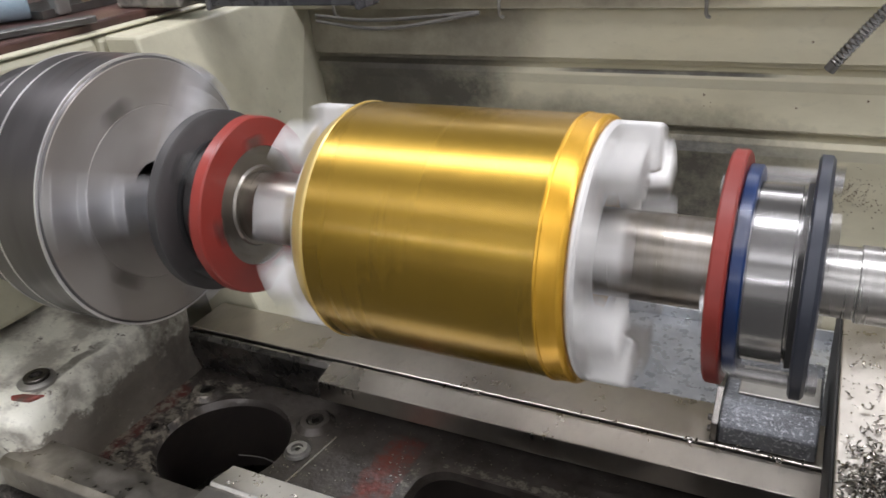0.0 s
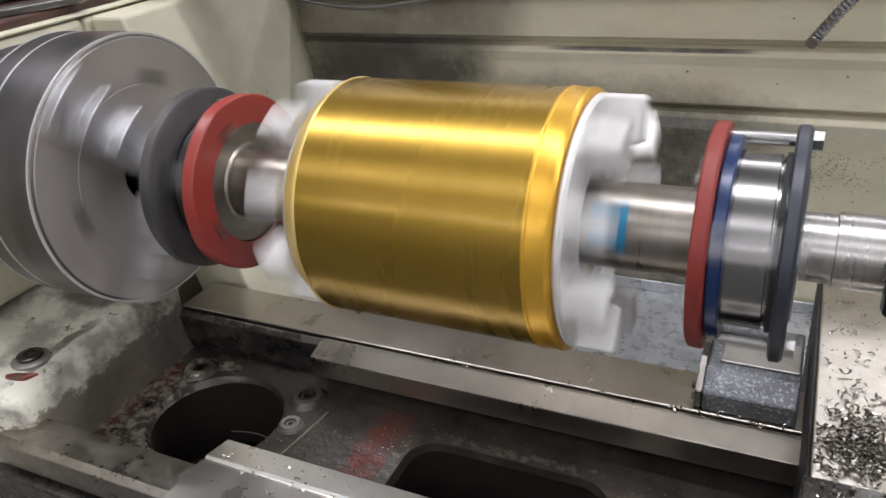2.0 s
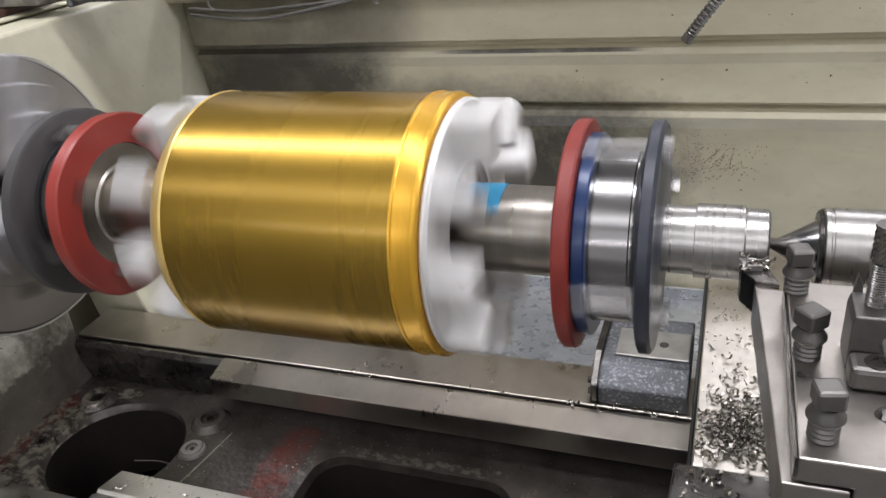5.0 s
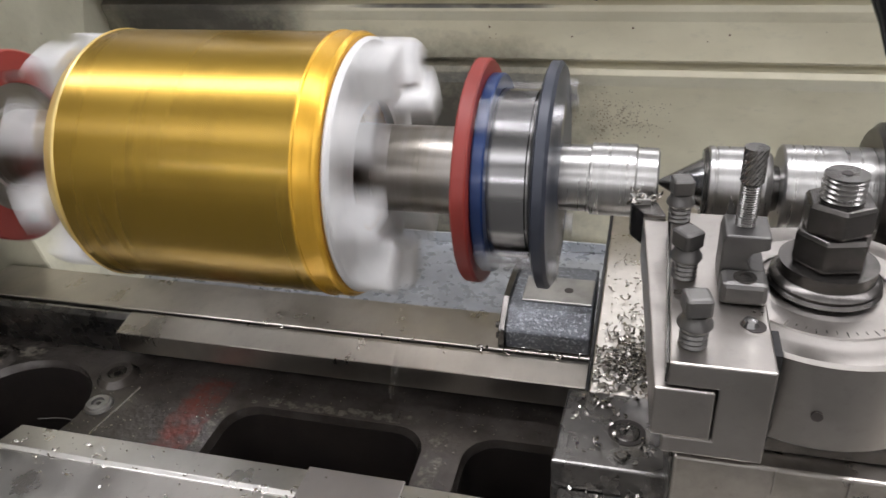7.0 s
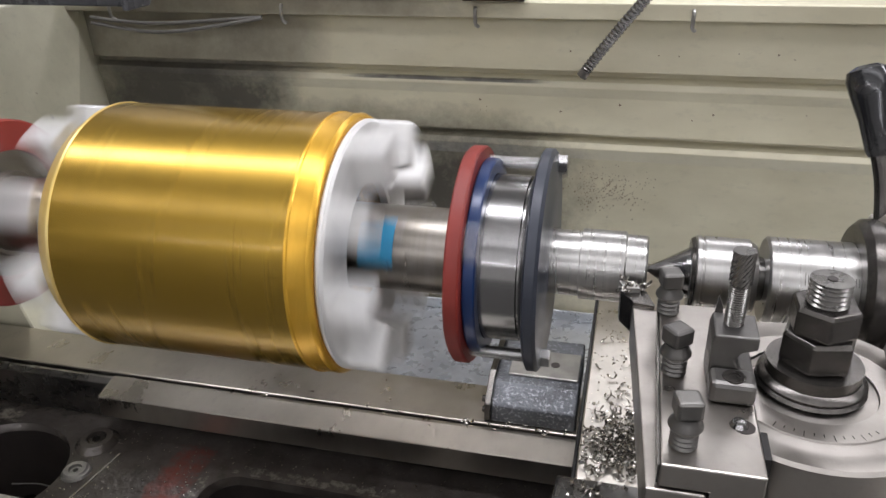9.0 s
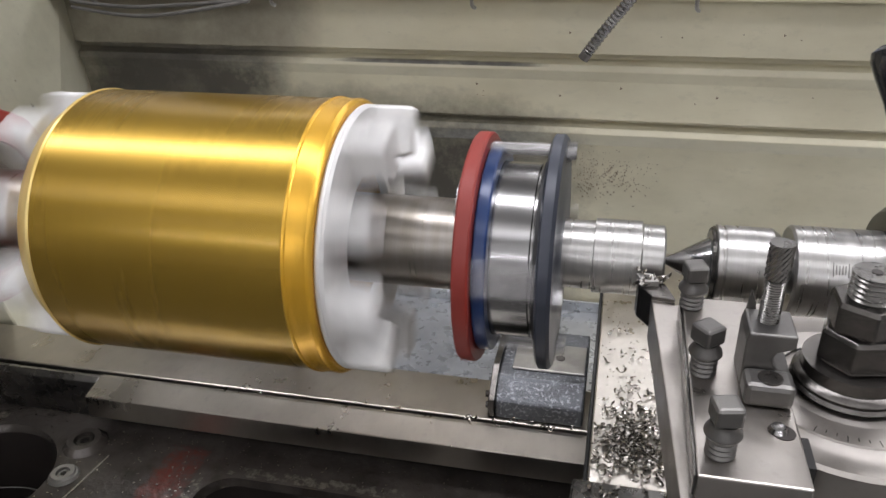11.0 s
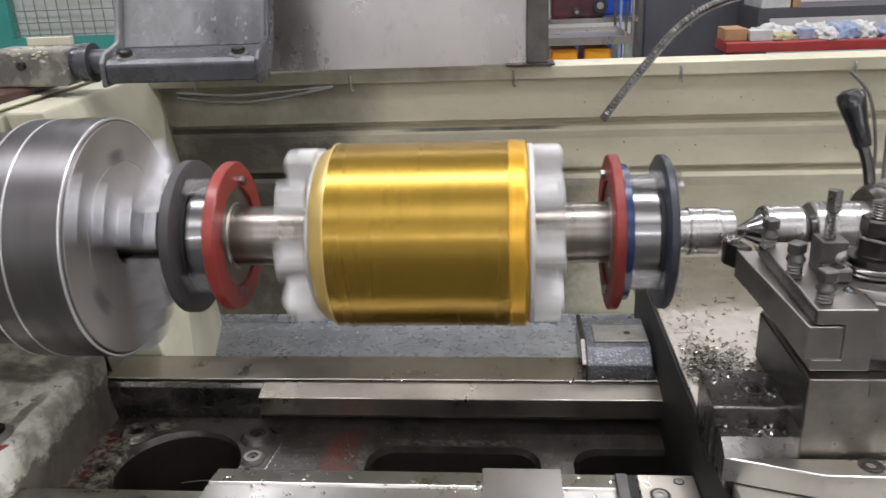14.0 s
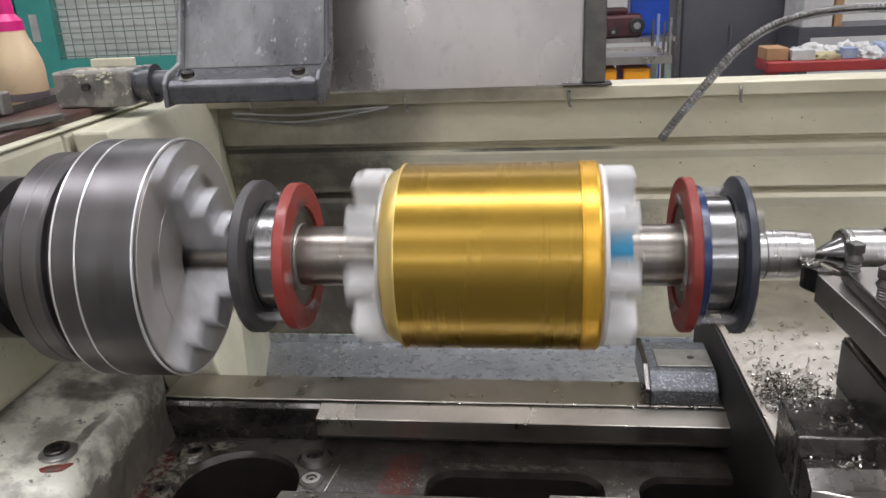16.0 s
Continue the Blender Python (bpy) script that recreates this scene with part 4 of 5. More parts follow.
socket_screw((0.3125, -0.1295, 1.1148), 0.0052, 0.0008, clamp)
knob = part("adjusting_screw", thread((0.3118, -0.1092, 0), 1.112, 1.153, 0.0046, 0.0012), DARKSLIDE, clamp, "fine threaded adjusting screw", smooth=True)
bm = bmesh.new()
kr = []
for i in range(12):
    z = 1.153 + 0.0165 * i / 11
    kr.append([bm.verts.new((0.3118 + (0.0053 if (i + k) % 2 else 0.0049) * math.cos(2 * math.pi * k / 28), -0.1092 + (0.0053 if (i + k) % 2 else 0.0049) * math.sin(2 * math.pi * k / 28), z)) for k in range(28)])
for a, b in zip(kr, kr[1:]):
    for k in range(28):
        bm.faces.new((a[k], a[(k + 1) % 28], b[(k + 1) % 28], b[k]))
bm.faces.new(kr[-1])
bm.faces.new(kr[0][::-1])
part("knurled_head", bm, DARKSLIDE, knob)
tool = thing("turning_tool", "carbide-tipped turning tool clamped in the holder", "cutting tool", place=pose(-0.0015, 0, DROP))
part("shank", prism([(0.2665, -0.03), (0.2815, -0.034), (0.3005, -0.05), (0.3005, -0.183), (0.276, -0.183), (0.2705, -0.09)], "z", 1.0645, 1.0905), TOOLSTEEL, tool, bevel=0.0008)
part("nose", prism([(0.2585, -0.0125), (0.2665, -0.0115), (0.2745, -0.0165), (0.2795, -0.033), (0.2665, -0.031), (0.2595, -0.02)], "z", 1.072, 1.0935), BLACKOX, tool, bevel=0.0008)
part("insert", prism([(0.2578, -0.0125), (0.2662, -0.0115), (0.2705, -0.0205), (0.2612, -0.022)], "z", 1.0936, 1.0968), DULLPLATE, tool, "bright carbide insert")
part("insert_screw", upright([(1.0968, 0), (1.0968, 0.0022), (1.098, 0.0018), (1.098, 0)], (0.2645, -0.017, 0), 16), BLACKOX, tool)

part("front_wiper", boxes((0.18, 0.2335, -0.124, -0.0745, 0.8683, 0.876)), WAY, carriage, "bolted way wiper", bevel=0.001)
part("wiper_felt", boxes((0.1715, 0.1795, -0.124, -0.074, 0.8683, 0.8745)), RUBBER, carriage, "black felt strip")
part("wiper_frame", boxes((0.16, 0.1712, -0.124, -0.0735, 0.8683, 0.8765)), RODM, carriage, bevel=0.001)
for x, y, r in ((0.1975, -0.104, 0.0068), (0.218, -0.0845, 0.0036)):
    part("wiper_recess", upright([(0.8755, r * 1.02), (0.8755, r * 1.4), (0.8764, r * 1.4), (0.8764, r * 1.02), (0.8755, r * 1.02)], (x, y, 0), 24), BORE, carriage)
    socket_screw((x, y, 0.8755), r, 0.0015, carriage, DULLPLATE, "wiper_screw")

# ---- stop block on the rear way ----
block = thing("stop_block", "worn grey stop block bolted to the rear way", "stop block")
part("block_body", prism([(0.118, 0.8658), (0.215, 0.8658), (0.215, 0.899), (0.137, 0.899), (0.118, 0.884)], "x", 0.152, 0.229), BLOCKM, block, bevel=0.002)
part("cover_plate", boxes((0.163, 0.2275, 0.147, 0.19, 0.8992, 0.9015)), DULLPLATE, block, "bare steel cover plate", bevel=0.001)
part("end_cap", prism([(0.116, 0.866), (0.216, 0.866), (0.216, 0.904), (0.146, 0.904), (0.116, 0.886)], "x", 0.146, 0.1518), BLACKOX, block, bevel=0.001)
part("plate_hole", upright([(0.9014, 0), (0.9014, 0.0042), (0.9019, 0.0042), (0.9019, 0)], (0.2044, 0.168, 0), 20), BORE, block)
for z in (0.872, 0.884):
    bm = rod(0.1425, 0.1462, 0.003, 12)
    bmesh.ops.transform(bm, matrix=Matrix.Translation((0, 0.127, z)), verts=bm.verts)
    part("end_screw", bm, BLACKOX, block)

# ---- tray and splash back ----
tray = thing("chip_tray", "wet galvanised chip tray behind the bed", "chip tray")
part("tray_lip", boxes((-0.6, 0.9, 0.4965, 0.5, 0.7505, 0.766)), TRAY, tray, bevel=0.001)
part("tray_strip", boxes((-0.36, 0.9, 0.1725, 0.178, 0.7505, 0.757)), DULLPLATE, tray, bevel=0.001)
part("tray_sheet", boxes((-0.6, 0.9, 0.17, 0.52, 0.744, 0.75)), TRAY, tray)
splash = thing("splash_back", "ribbed cream sheet-metal splash back with grime and rust spots", "splash guard")
prof = [(0.52, 0.745), (0.505, 0.745), (0.499, 0.99), (0.491, 1.006), (0.494, 1.013), (0.508, 1.017), (0.508, 1.0225), (0.491, 1.0245), (0.494, 1.07), (0.488, 1.083), (0.491, 1.09), (0.507, 1.0935), (0.507, 1.1), (0.49, 1.1025), (0.498, 1.166), (0.462, 1.168), (0.46, 1.186), (0.464, 1.1885), (0.498, 1.1895), (0.506, 1.183), (0.52, 1.05)]
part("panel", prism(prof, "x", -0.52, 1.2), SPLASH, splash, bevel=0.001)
for x in (-0.4145, -0.1735, 0.0686, 0.3098, 0.551, 0.79):
    c = part("sheet_clip", tube([(x, 0.459, 1.18), (x, 0.456, 1.176), (x, 0.458, 1.162), (x + 0.003, 0.462, 1.158)], 0.0022, 8), DULLPLATE, splash, "small wire clip")
rng = random.Random(4)
bm = bmesh.new()
for k in range(280):
    x, z = rng.gauss(0.225, 0.026), rng.gauss(0.953, 0.014)
    r = rng.uniform(0.0003, 0.0009)
    prism([(x + r * math.cos(2.1 * q), z + r * math.sin(2.1 * q)) for q in range(3)], "y", 0.4988, 0.503, bm)
for k in range(60):
    x, z = rng.uniform(-0.3, 0.7), rng.choice((rng.uniform(1.03, 1.065), rng.uniform(1.105, 1.13)))
    r = rng.uniform(0.0006, 0.0022)
    prism([(x + r * math.cos(2.1 * q), z + r * math.sin(2.1 * q)) for q in range(3)], "y", 0.4925, 0.504, bm)
tagged(part("rust_speck", bm, RUST, splash, "brown rust specks"), kind="stuff")

# ---- guard sheet and bracket above the splash back ----
guard = thing("sliding_guard", "scuffed steel chuck guard on a dark bracket", "chuck guard")
part("guard_sheet", prism([(0.452, 1.1905), (0.455, 1.1905), (0.508, 1.6), (0.505, 1.6)], "x", -0.3, 0.0875), SHEET, guard, "brushed steel sheet", bevel=0.0005)
part("guard_edge", boxes((0.088, 0.119, 0.442, 0.468, 1.1935, 1.6)), RODM, guard, "steel edge post", bevel=0.002)
part("edge_foot", boxes((0.058, 0.128, 0.436, 0.472, 1.1902, 1.1933)), BLACKOX, guard, "dark foot of the edge post", bevel=0.0008)
part("bracket_plate", prism([(0.32, 1.2452), (0.455, 1.6), (0.461, 1.6), (0.328, 1.2452)], "x", -0.447, -0.2525), BRACKET, guard, "scuffed grey bracket plate", bevel=0.001)
part("bracket_lip", prism([(0.262, 1.207), (0.262, 1.2295), (0.268, 1.236), (0.32, 1.245), (0.328, 1.245), (0.31, 1.232), (0.29, 1.207)], "x", -0.447, -0.2525), LIPPAINT, guard, "dark folded lip of the bracket", bevel=0.002)
for x0, x1, m in ((-0.2523, -0.246, LIPPAINT), (-0.4535, -0.4472, BRACKET)):
    part("bracket_flange", prism([(0.259, 1.203), (0.3, 1.203), (0.337, 1.25), (0.463, 1.6), (0.445, 1.6), (0.311, 1.254), (0.27, 1.244), (0.259, 1.233)], "x", x0, x1), m, guard, bevel=0.002)
for x in (-0.4237, -0.2766):
    tilt = Matrix.Translation((x, 0.278, 1.2375)) @ Matrix.Rotation(radians(10), 4, "X")
    bm = upright([(0, 0), (0, 0.0125), (0.0018, 0.012), (0.0018, 0)], (0, 0, 0), 28)
    bmesh.ops.transform(bm, matrix=tilt, verts=bm.verts)
    washer = part("bolt_washer", bm, DULLPLATE, guard, smooth=True)
    bm = polygon_nut((0, 0, 0.0019), hexagon(0.0145, 20), 0.0075, 0.0012)
    bmesh.ops.transform(bm, matrix=tilt, verts=bm.verts)
    part("bolt_head", bm, BLACKOX, washer)

cyl = thing("guard_cylinder", "flaking grey pneumatic block with a hexagon coupling", "actuator")
part("block", boxes((-0.608, -0.503, 0.27, 0.33, 1.2045, 1.2515)), FLAKED, cyl, bevel=0.004)
rng = random.Random(31)
bm = bmesh.new()
for k in range(26):
    x, y, r = rng.uniform(-0.578, -0.524), rng.uniform(0.276, 0.322), rng.uniform(0.0015, 0.005)
    prism([(x + r * rng.uniform(0.6, 1.2) * math.cos(0.9 * q), y + r * rng.uniform(0.6, 1.2) * math.sin(0.9 * q)) for q in range(7)], "z", 1.2512, 1.2514 + rng.uniform(0.0002, 0.0008), bm)
for k in range(16):
    x, z, r = rng.uniform(-0.575, -0.524), rng.uniform(1.236, 1.249), rng.uniform(0.001, 0.0035)
    prism([(x + r * rng.uniform(0.6, 1.2) * math.cos(0.9 * q), z + 0.7 * r * rng.uniform(0.6, 1.2) * math.sin(0.9 * q)) for q in range(7)], "y", 0.2686 - rng.uniform(0, 0.001), 0.2703, bm)
part("rear_plate", boxes((-0.578, -0.518, 0.318, 0.329, 1.2517, 1.2625)), CREAM, cyl, "pale painted plate on the block", bevel=0.001)
tagged(part("paint_crust", bm, CREAM, cyl, "flaking cream paint crust"), kind="stuff")
bm = turned([(-0.5028, 0.0), (-0.5028, 0.022), (-0.492, 0.022), (-0.4915, 0.0255), (-0.479, 0.0255), (-0.4785, 0.017), (-0.4425, 0.017), (-0.4425, 0)], 32, None, Matrix.Translation((0, 0.3, 1.23)))
part("coupling", bm, LIPPAINT, cyl, "dark turned coupling", smooth=True)
bm = rod(-0.004, 0.004, 0.005, 16)
bmesh.ops.transform(bm, matrix=Matrix.Translation((-0.56, 0.267, 1.232)) @ Matrix.Rotation(radians(90), 4, "Z"), verts=bm.verts)
part("bleed_screw", bm, BLACKOX, cyl)

bottle = thing("oil_bottle", "squeeze bottle half full of dark oil with a magenta cap", "bottle")
BX, BY = -0.6915, 0.33
part("flask", upright([(1.206, 0), (1.206, 0.03), (1.21, 0.0325), (1.252, 0.0325), (1.262, 0.031), (1.278, 0.0262), (1.292, 0.0205), (1.303, 0.0175), (1.303, 0)], (BX, BY, 0), 40), BOTTLE, bottle, smooth=True)
part("oil_level", upright([(1.208, 0), (1.2105, 0.0328), (1.221, 0.0328), (1.2265, 0)], (BX, BY, 0), 40), OILDARK, bottle, "dark oil showing through", smooth=True)
part("cap", upright([(1.3032, 0), (1.3032, 0.0178), (1.316, 0.017), (1.325, 0.0095), (1.38, 0.006), (1.382, 0)], (BX, BY, 0), 32), PINK, bottle, "magenta spout cap", smooth=True)
small = thing("tool_rest_tray", "dark metal tray with a small clip on the headstock", "tray")
part("tray_plate", boxes((-0.82, -0.655, 0.2, 0.4, 1.2045, 1.2055)), BLACKOX, small)
part("tray_rim", boxes((-0.82, -0.655, 0.197, 0.1995, 1.2045, 1.214), (-0.6548, -0.652, 0.197, 0.4, 1.2045, 1.214)), RODM, small)
lev = thing("speed_lever", "flat grey speed lever lying on the headstock", "lever")
a, b, w = Vector((-0.66, -0.08)), Vector((-0.552, 0.186)), Vector((0.0086, -0.0035))
hexa([(q.x, q.y, z) for z in (1.2046, 1.2125) for q in (a - w, a + w, b + w, b - w)], RODM, "blade", "", lev, 0.0015)
part("clip", boxes((-0.66, -0.645, 0.215, 0.235, 1.2058, 1.235)), DULLPLATE, lev, bevel=0.003)

jar = thing("glass_jar", "pale blue glass jar lying on the headstock", "jar", place=pose(-0.675, 0.2, 1.2266, 0, 0, 233))
part("wall", turned([(0, 0), (0, 0.019), (0.002, 0.0215), (0.09, 0.0215), (0.096, 0.016), (0.1, 0.016), (0.1, 0.0), (0.003, 0.0)], 40), JARGLASS, jar, smooth=True)
part("lid", turned([(0.1005, 0), (0.1005, 0.0175), (0.115, 0.0175), (0.117, 0.016), (0.117, 0)], 32), BLUERAG, jar, "pale blue screw lid", smooth=True)

# ---- hose, poles, cable ----
hose = thing("coolant_hose", "flexible corrugated steel coolant hose", "hose", place=pose(0.0038, -0.0105, 0.003))
part("corrugated_tube", tube([(0.197, 0.43, 1.118), (0.218, 0.428, 1.148), (0.25, 0.425, 1.19), (0.285, 0.42, 1.233), (0.325, 0.415, 1.262), (0.375, 0.41, 1.277), (0.44, 0.41, 1.281), (0.5, 0.42, 1.278)], 0.0055, 12, rings=0.0008), HOSEM, hose, smooth=False)
part("hose_end", tube([(0.1925, 0.4305, 1.111), (0.197, 0.43, 1.118)], 0.006, 14), RODM, hose)
pole = thing("lamp_pole", "slim bare steel pole beside the tailstock", "pole")
part("pole_foot", boxes((0.43, 0.47, 0.1, 0.14, 0.9365, 1.09)), TAILPAINT, pole, bevel=0.004)
part("pole_tube", tube([(0.454, 0.11, 1.0895), (0.4985, 0.219, 1.2), (0.64, 0.565, 1.55)], 0.0068, 16), POLEM, pole, smooth=True)
bent = thing("bent_rod", "thin bent steel rod hooked over the splash back", "rod")
part("wire", tube([(0.58, 0.3, 0.936), (0.5748, 0.3, 1.063), (0.563, 0.3, 1.19), (0.561, 0.302, 1.2), (0.557, 0.31, 1.2045), (0.545, 0.33, 1.206)], 0.0026, 10), RODM, bent, smooth=True)
for pts, nm in (([(0.542, 0.45, 1.168), (0.568, 0.44, 1.136), (0.585, 0.44, 1.078), (0.591, 0.44, 1.02), (0.592, 0.44, 0.94)], "cable"), ([(-0.44, 0.45, 1.155), (-0.36, 0.44, 1.148), (-0.3, 0.44, 1.15), (-0.2, 0.455, 1.164)], "cable"), ([(-0.44, 0.45, 1.162), (-0.34, 0.44, 1.158), (-0.2, 0.456, 1.165)], "cable")):
    cb = thing(nm, "thin grey cable hanging on the splash back", "cable")
    part("sheath", tube(pts, 0.0024, 10), CABLEM, cb, smooth=True)

# ---- far workshop ----
cab = thing("mesh_cabinet", "teal steel cabinet with a wire-mesh door", "cabinet")
part("carcass", boxes((-3.4, -0.6, 3.06, 3.5, 0, 2.4)), MESHBACK, cab)
part("stile", boxes((-2.51, -2.331, 3.0, 3.058, 0, 2.4)), TEAL, cab)
part("rail", boxes((-2.33, -0.6, 3.0, 3.058, 0, 1.03)), TEAL, cab)
part("side_stile", boxes((-3.4, -2.525, 3.0, 3.058, 0, 2.4)), TEAL, cab)
bm = bmesh.new()
for k in range(31):
    x = -2.32 + k * 0.056
    box(bm, x, x + 0.004, 3.02, 3.024, 1.031, 2.4)
for k in range(24):
    z = 1.04 + k * 0.056
    box(bm, -2.33, -0.6, 3.013, 3.0195, z, z + 0.0045)
tagged(part("wire_mesh", bm, WIRE, cab, "galvanised wire mesh"), kind="stuff")
part("door_label", boxes((-2.45, -2.41, 2.995, 2.999, 1.12, 1.25)), WHITEPAPER, cab)
grey = thing("steel_locker", "tall anthracite steel locker", "locker")
part("locker_body", boxes((0.84, 1.46, 4.0, 4.5, 0, 2.2)), DARKCAB, grey, bevel=0.01)
part("locker_handle", boxes((1.1, 1.112, 3.98, 3.999, 0.88, 1.0)), RODM, grey)
bench = thing("red_workbench", "red-painted workbench piled with paper and rags", "workbench")
part("bench_top", boxes((1.02, 4.2, 2.9, 3.1, 0.872, 0.918)), REDBENCH, bench, bevel=0.006)
for x in (1.03, 2.5, 4.1):
    part("bench_leg", boxes((x, x + 0.05, 2.92, 2.97, 0, 0.8715)), REDBENCH, bench)
part("bench_back", boxes((1.1, 4.0, 3.04, 3.09, 0.05, 0.83)), DARKCAB, bench)
BT = 0.918  # bench top


def crumple(name, label, cat, mat, x, y, z, sx, sy, sz, seed):
    r = random.Random(seed)
    bm = bmesh.new()
    bmesh.ops.create_icosphere(bm, subdivisions=4, radius=1)
    for v in bm.verts:
        n = 1 + 0.5 * noise.noise(v.co * 2.3 + Vector((seed, 0, 0))) + 0.3 * abs(noise.noise(v.co * 6.1 + Vector((0, seed, 0)))) + r.uniform(-0.015, 0.015)
        v.co = Vector((v.co.x * sx * n + x, v.co.y * sy * n + y, max(v.co.z * n, -0.3) * sz + z + 0.3 * sz))
    ob = part(name, bm, mat)
    for p in ob.data.polygons:
        p.use_smooth = True
    return tagged(ob, label, cat)


rng = random.Random(77)
for k in range(9):
    crumple("plastic_bag", "crumpled clear plastic bag on the bench", "bag", (WHITEPAPER, BLUERAG)[k % 2], 1.46 + 0.09 * (k % 4) + rng.uniform(-0.02, 0.02), 2.96 + 0.045 * (k // 4) + rng.uniform(-0.01, 0.01), BT, rng.uniform(0.035, 0.06), rng.uniform(0.04, 0.06), rng.uniform(0.03, 0.055), 40 + k)
for k in range(5):
    crumple("paper_wad", "crumpled white paper wad on the bench", "paper", WHITEPAPER, 1.17 + 0.075 * k, 3.04 + rng.uniform(-0.01, 0.01), BT, rng.uniform(0.035, 0.055), 0.05, rng.uniform(0.03, 0.05), 60 + k)
crumple("rag", "crumpled pale yellow rag on the bench", "rag", PALERAG, 1.285, 2.96, BT, 0.05, 0.04, 0.022, 3)
crumple("rag", "heap of grey rags on the bench", "rag", CABLEM, 2.0, 3.0, BT, 0.2, 0.07, 0.05, 17)
tagged(part("small_carton", boxes((1.345, 1.405, 2.94, 2.99, BT + 0.0005, BT + 0.046)), BLUERAG, bevel=0.003), "small pale blue carton on the bench", "box")
tagged(part("small_carton", boxes((1.13, 1.225, 2.925, 2.99, BT + 0.0005, BT + 0.046)), WHITEPAPER, bevel=0.003), "small white carton on the bench", "box")
tagged(part("cardboard_box", boxes((1.028, 1.122, 2.95, 3.1, BT + 0.0005, BT + 0.054)), CARDBOARD, bevel=0.004), "open brown cardboard box on the bench", "box")
tagged(part("cardboard_box", boxes((1.53, 1.57, 3.62, 3.95, 1.0, 1.5)), CARDBOARD, bevel=0.004), "brown cardboard box stacked behind the bench", "box")
part("shelf_board", boxes((1.36, 4.2, 3.61, 3.98, 0.95, 0.999)), DARKCAB, tagged(new("shelf"), "dark shelf behind the bench", "shelf"))
for x in (1.36, 4.1):
    part("shelf_leg", boxes((x, x + 0.06, 3.61, 3.98, 0, 0.949)), DARKCAB, scene.objects["shelf"])
tagged(part("white_carton", boxes((1.375, 1.52, 3.62, 3.95, 1.0, 1.4)), WHITEPAPER, bevel=0.004), "white carton on the shelf", "box")
cart = thing("crate_trolley", "steel trolley with a folded tray over orange plastic crates", "trolley")
part("trolley_tray", boxes((0.2, 0.546, 2.5, 2.9, 0.985, 0.988), (0.2, 0.546, 2.498, 2.5, 0.975, 1.005), (0.2, 0.546, 2.9, 2.902, 0.975, 1.005), (0.546, 0.548, 2.498, 2.902, 0.975, 1.005)), SHEET, cart, "folded steel tray")
for x in (0.2, 0.521):
    for y in (2.5, 2.875):
        part("trolley_leg", boxes((x, x + 0.025, y, y + 0.025, 0, 0.9745)), WIRE if x > 0.4 else RODM, cart)
part("trolley_shelf", boxes((0.2, 0.546, 2.5, 2.9, 0.5, 0.52)), SHEET, cart)
for x in (0.232, 0.366):
    tagged(part("orange_crate", boxes((x, x + 0.108, 2.53, 2.86, 0.5205, 0.958)), ORANGE, bevel=0.01), "orange plastic crate on the trolley", "crate", "crates on the trolley")
shelfr = thing("storage_rack", "steel storage rack with blue bins", "storage rack")
for x in (0.2, 0.775):
    part("upright", boxes((x, x + 0.022, 3.8, 3.83, 0, 2.2)), RODM, shelfr)
for z in (0.6, 0.94, 1.3):
    part("rack_shelf", boxes((0.223, 0.774, 3.8, 4.2, z, z + 0.025)), SHEET, shelfr)
for x, z in ((0.25, 0.6255), (0.5, 0.6255), (0.25, 1.3255), (0.5, 1.3255)):
    tagged(part("storage_bin", boxes((x, x + 0.2, 3.82, 4.15, z, z + 0.26)), BLUEBIN, bevel=0.01), "blue plastic storage bin on the rack", "bin", "bins on the rack")
tagged(part("storage_bin", boxes((0.55, 0.765, 4.0, 4.18, 0.9655, 1.22)), BLUEBIN, bevel=0.01), "tall blue plastic storage bin behind the machine", "bin", "bins on the rack")
mach = thing("small_machine", "dark red bench machine on the rack", "machine")
part("machine_body", boxes((0.3, 0.6, 3.83, 3.99, 0.9655, 1.09)), DARKMACHINE, mach, bevel=0.02)
part("machine_top", boxes((0.36, 0.52, 3.85, 3.97, 1.0905, 1.125)), DARKMACHINE, mach, bevel=0.012)
for x, z, r in ((0.567, 1.03, 0.042), (0.44, 1.0, 0.022)):
    bm = rod(-0.022, 0.0, r, 24, 0.004)
    bmesh.ops.transform(bm, matrix=Matrix.Translation((x, 3.829, z)) @ Matrix.Rotation(radians(90), 4, "Z"), verts=bm.verts)
    wheel = part("machine_wheel", bm, RUBBER, mach, smooth=True)
    bm = rod(-0.003, 0.0, r * 0.45, 20)
    bmesh.ops.transform(bm, matrix=Matrix.Translation((x, 3.806, z)) @ Matrix.Rotation(radians(90), 4, "Z"), verts=bm.verts)
    part("hub", bm, DULLPLATE, wheel)
for x, top, m in ((0.64, 1.06, RODM), (0.668, 1.09, BLUERAG), (0.7, 1.05, RODM), (0.735, 1.07, DULLPLATE)):
    tagged(part("long_tool", tube([(x, 3.72, 0.001), (x + 0.006, 3.76, top)], 0.008, 8), m, smooth=True), "long-handled tool leaning against the rack", "hand tool", "tools against the rack")

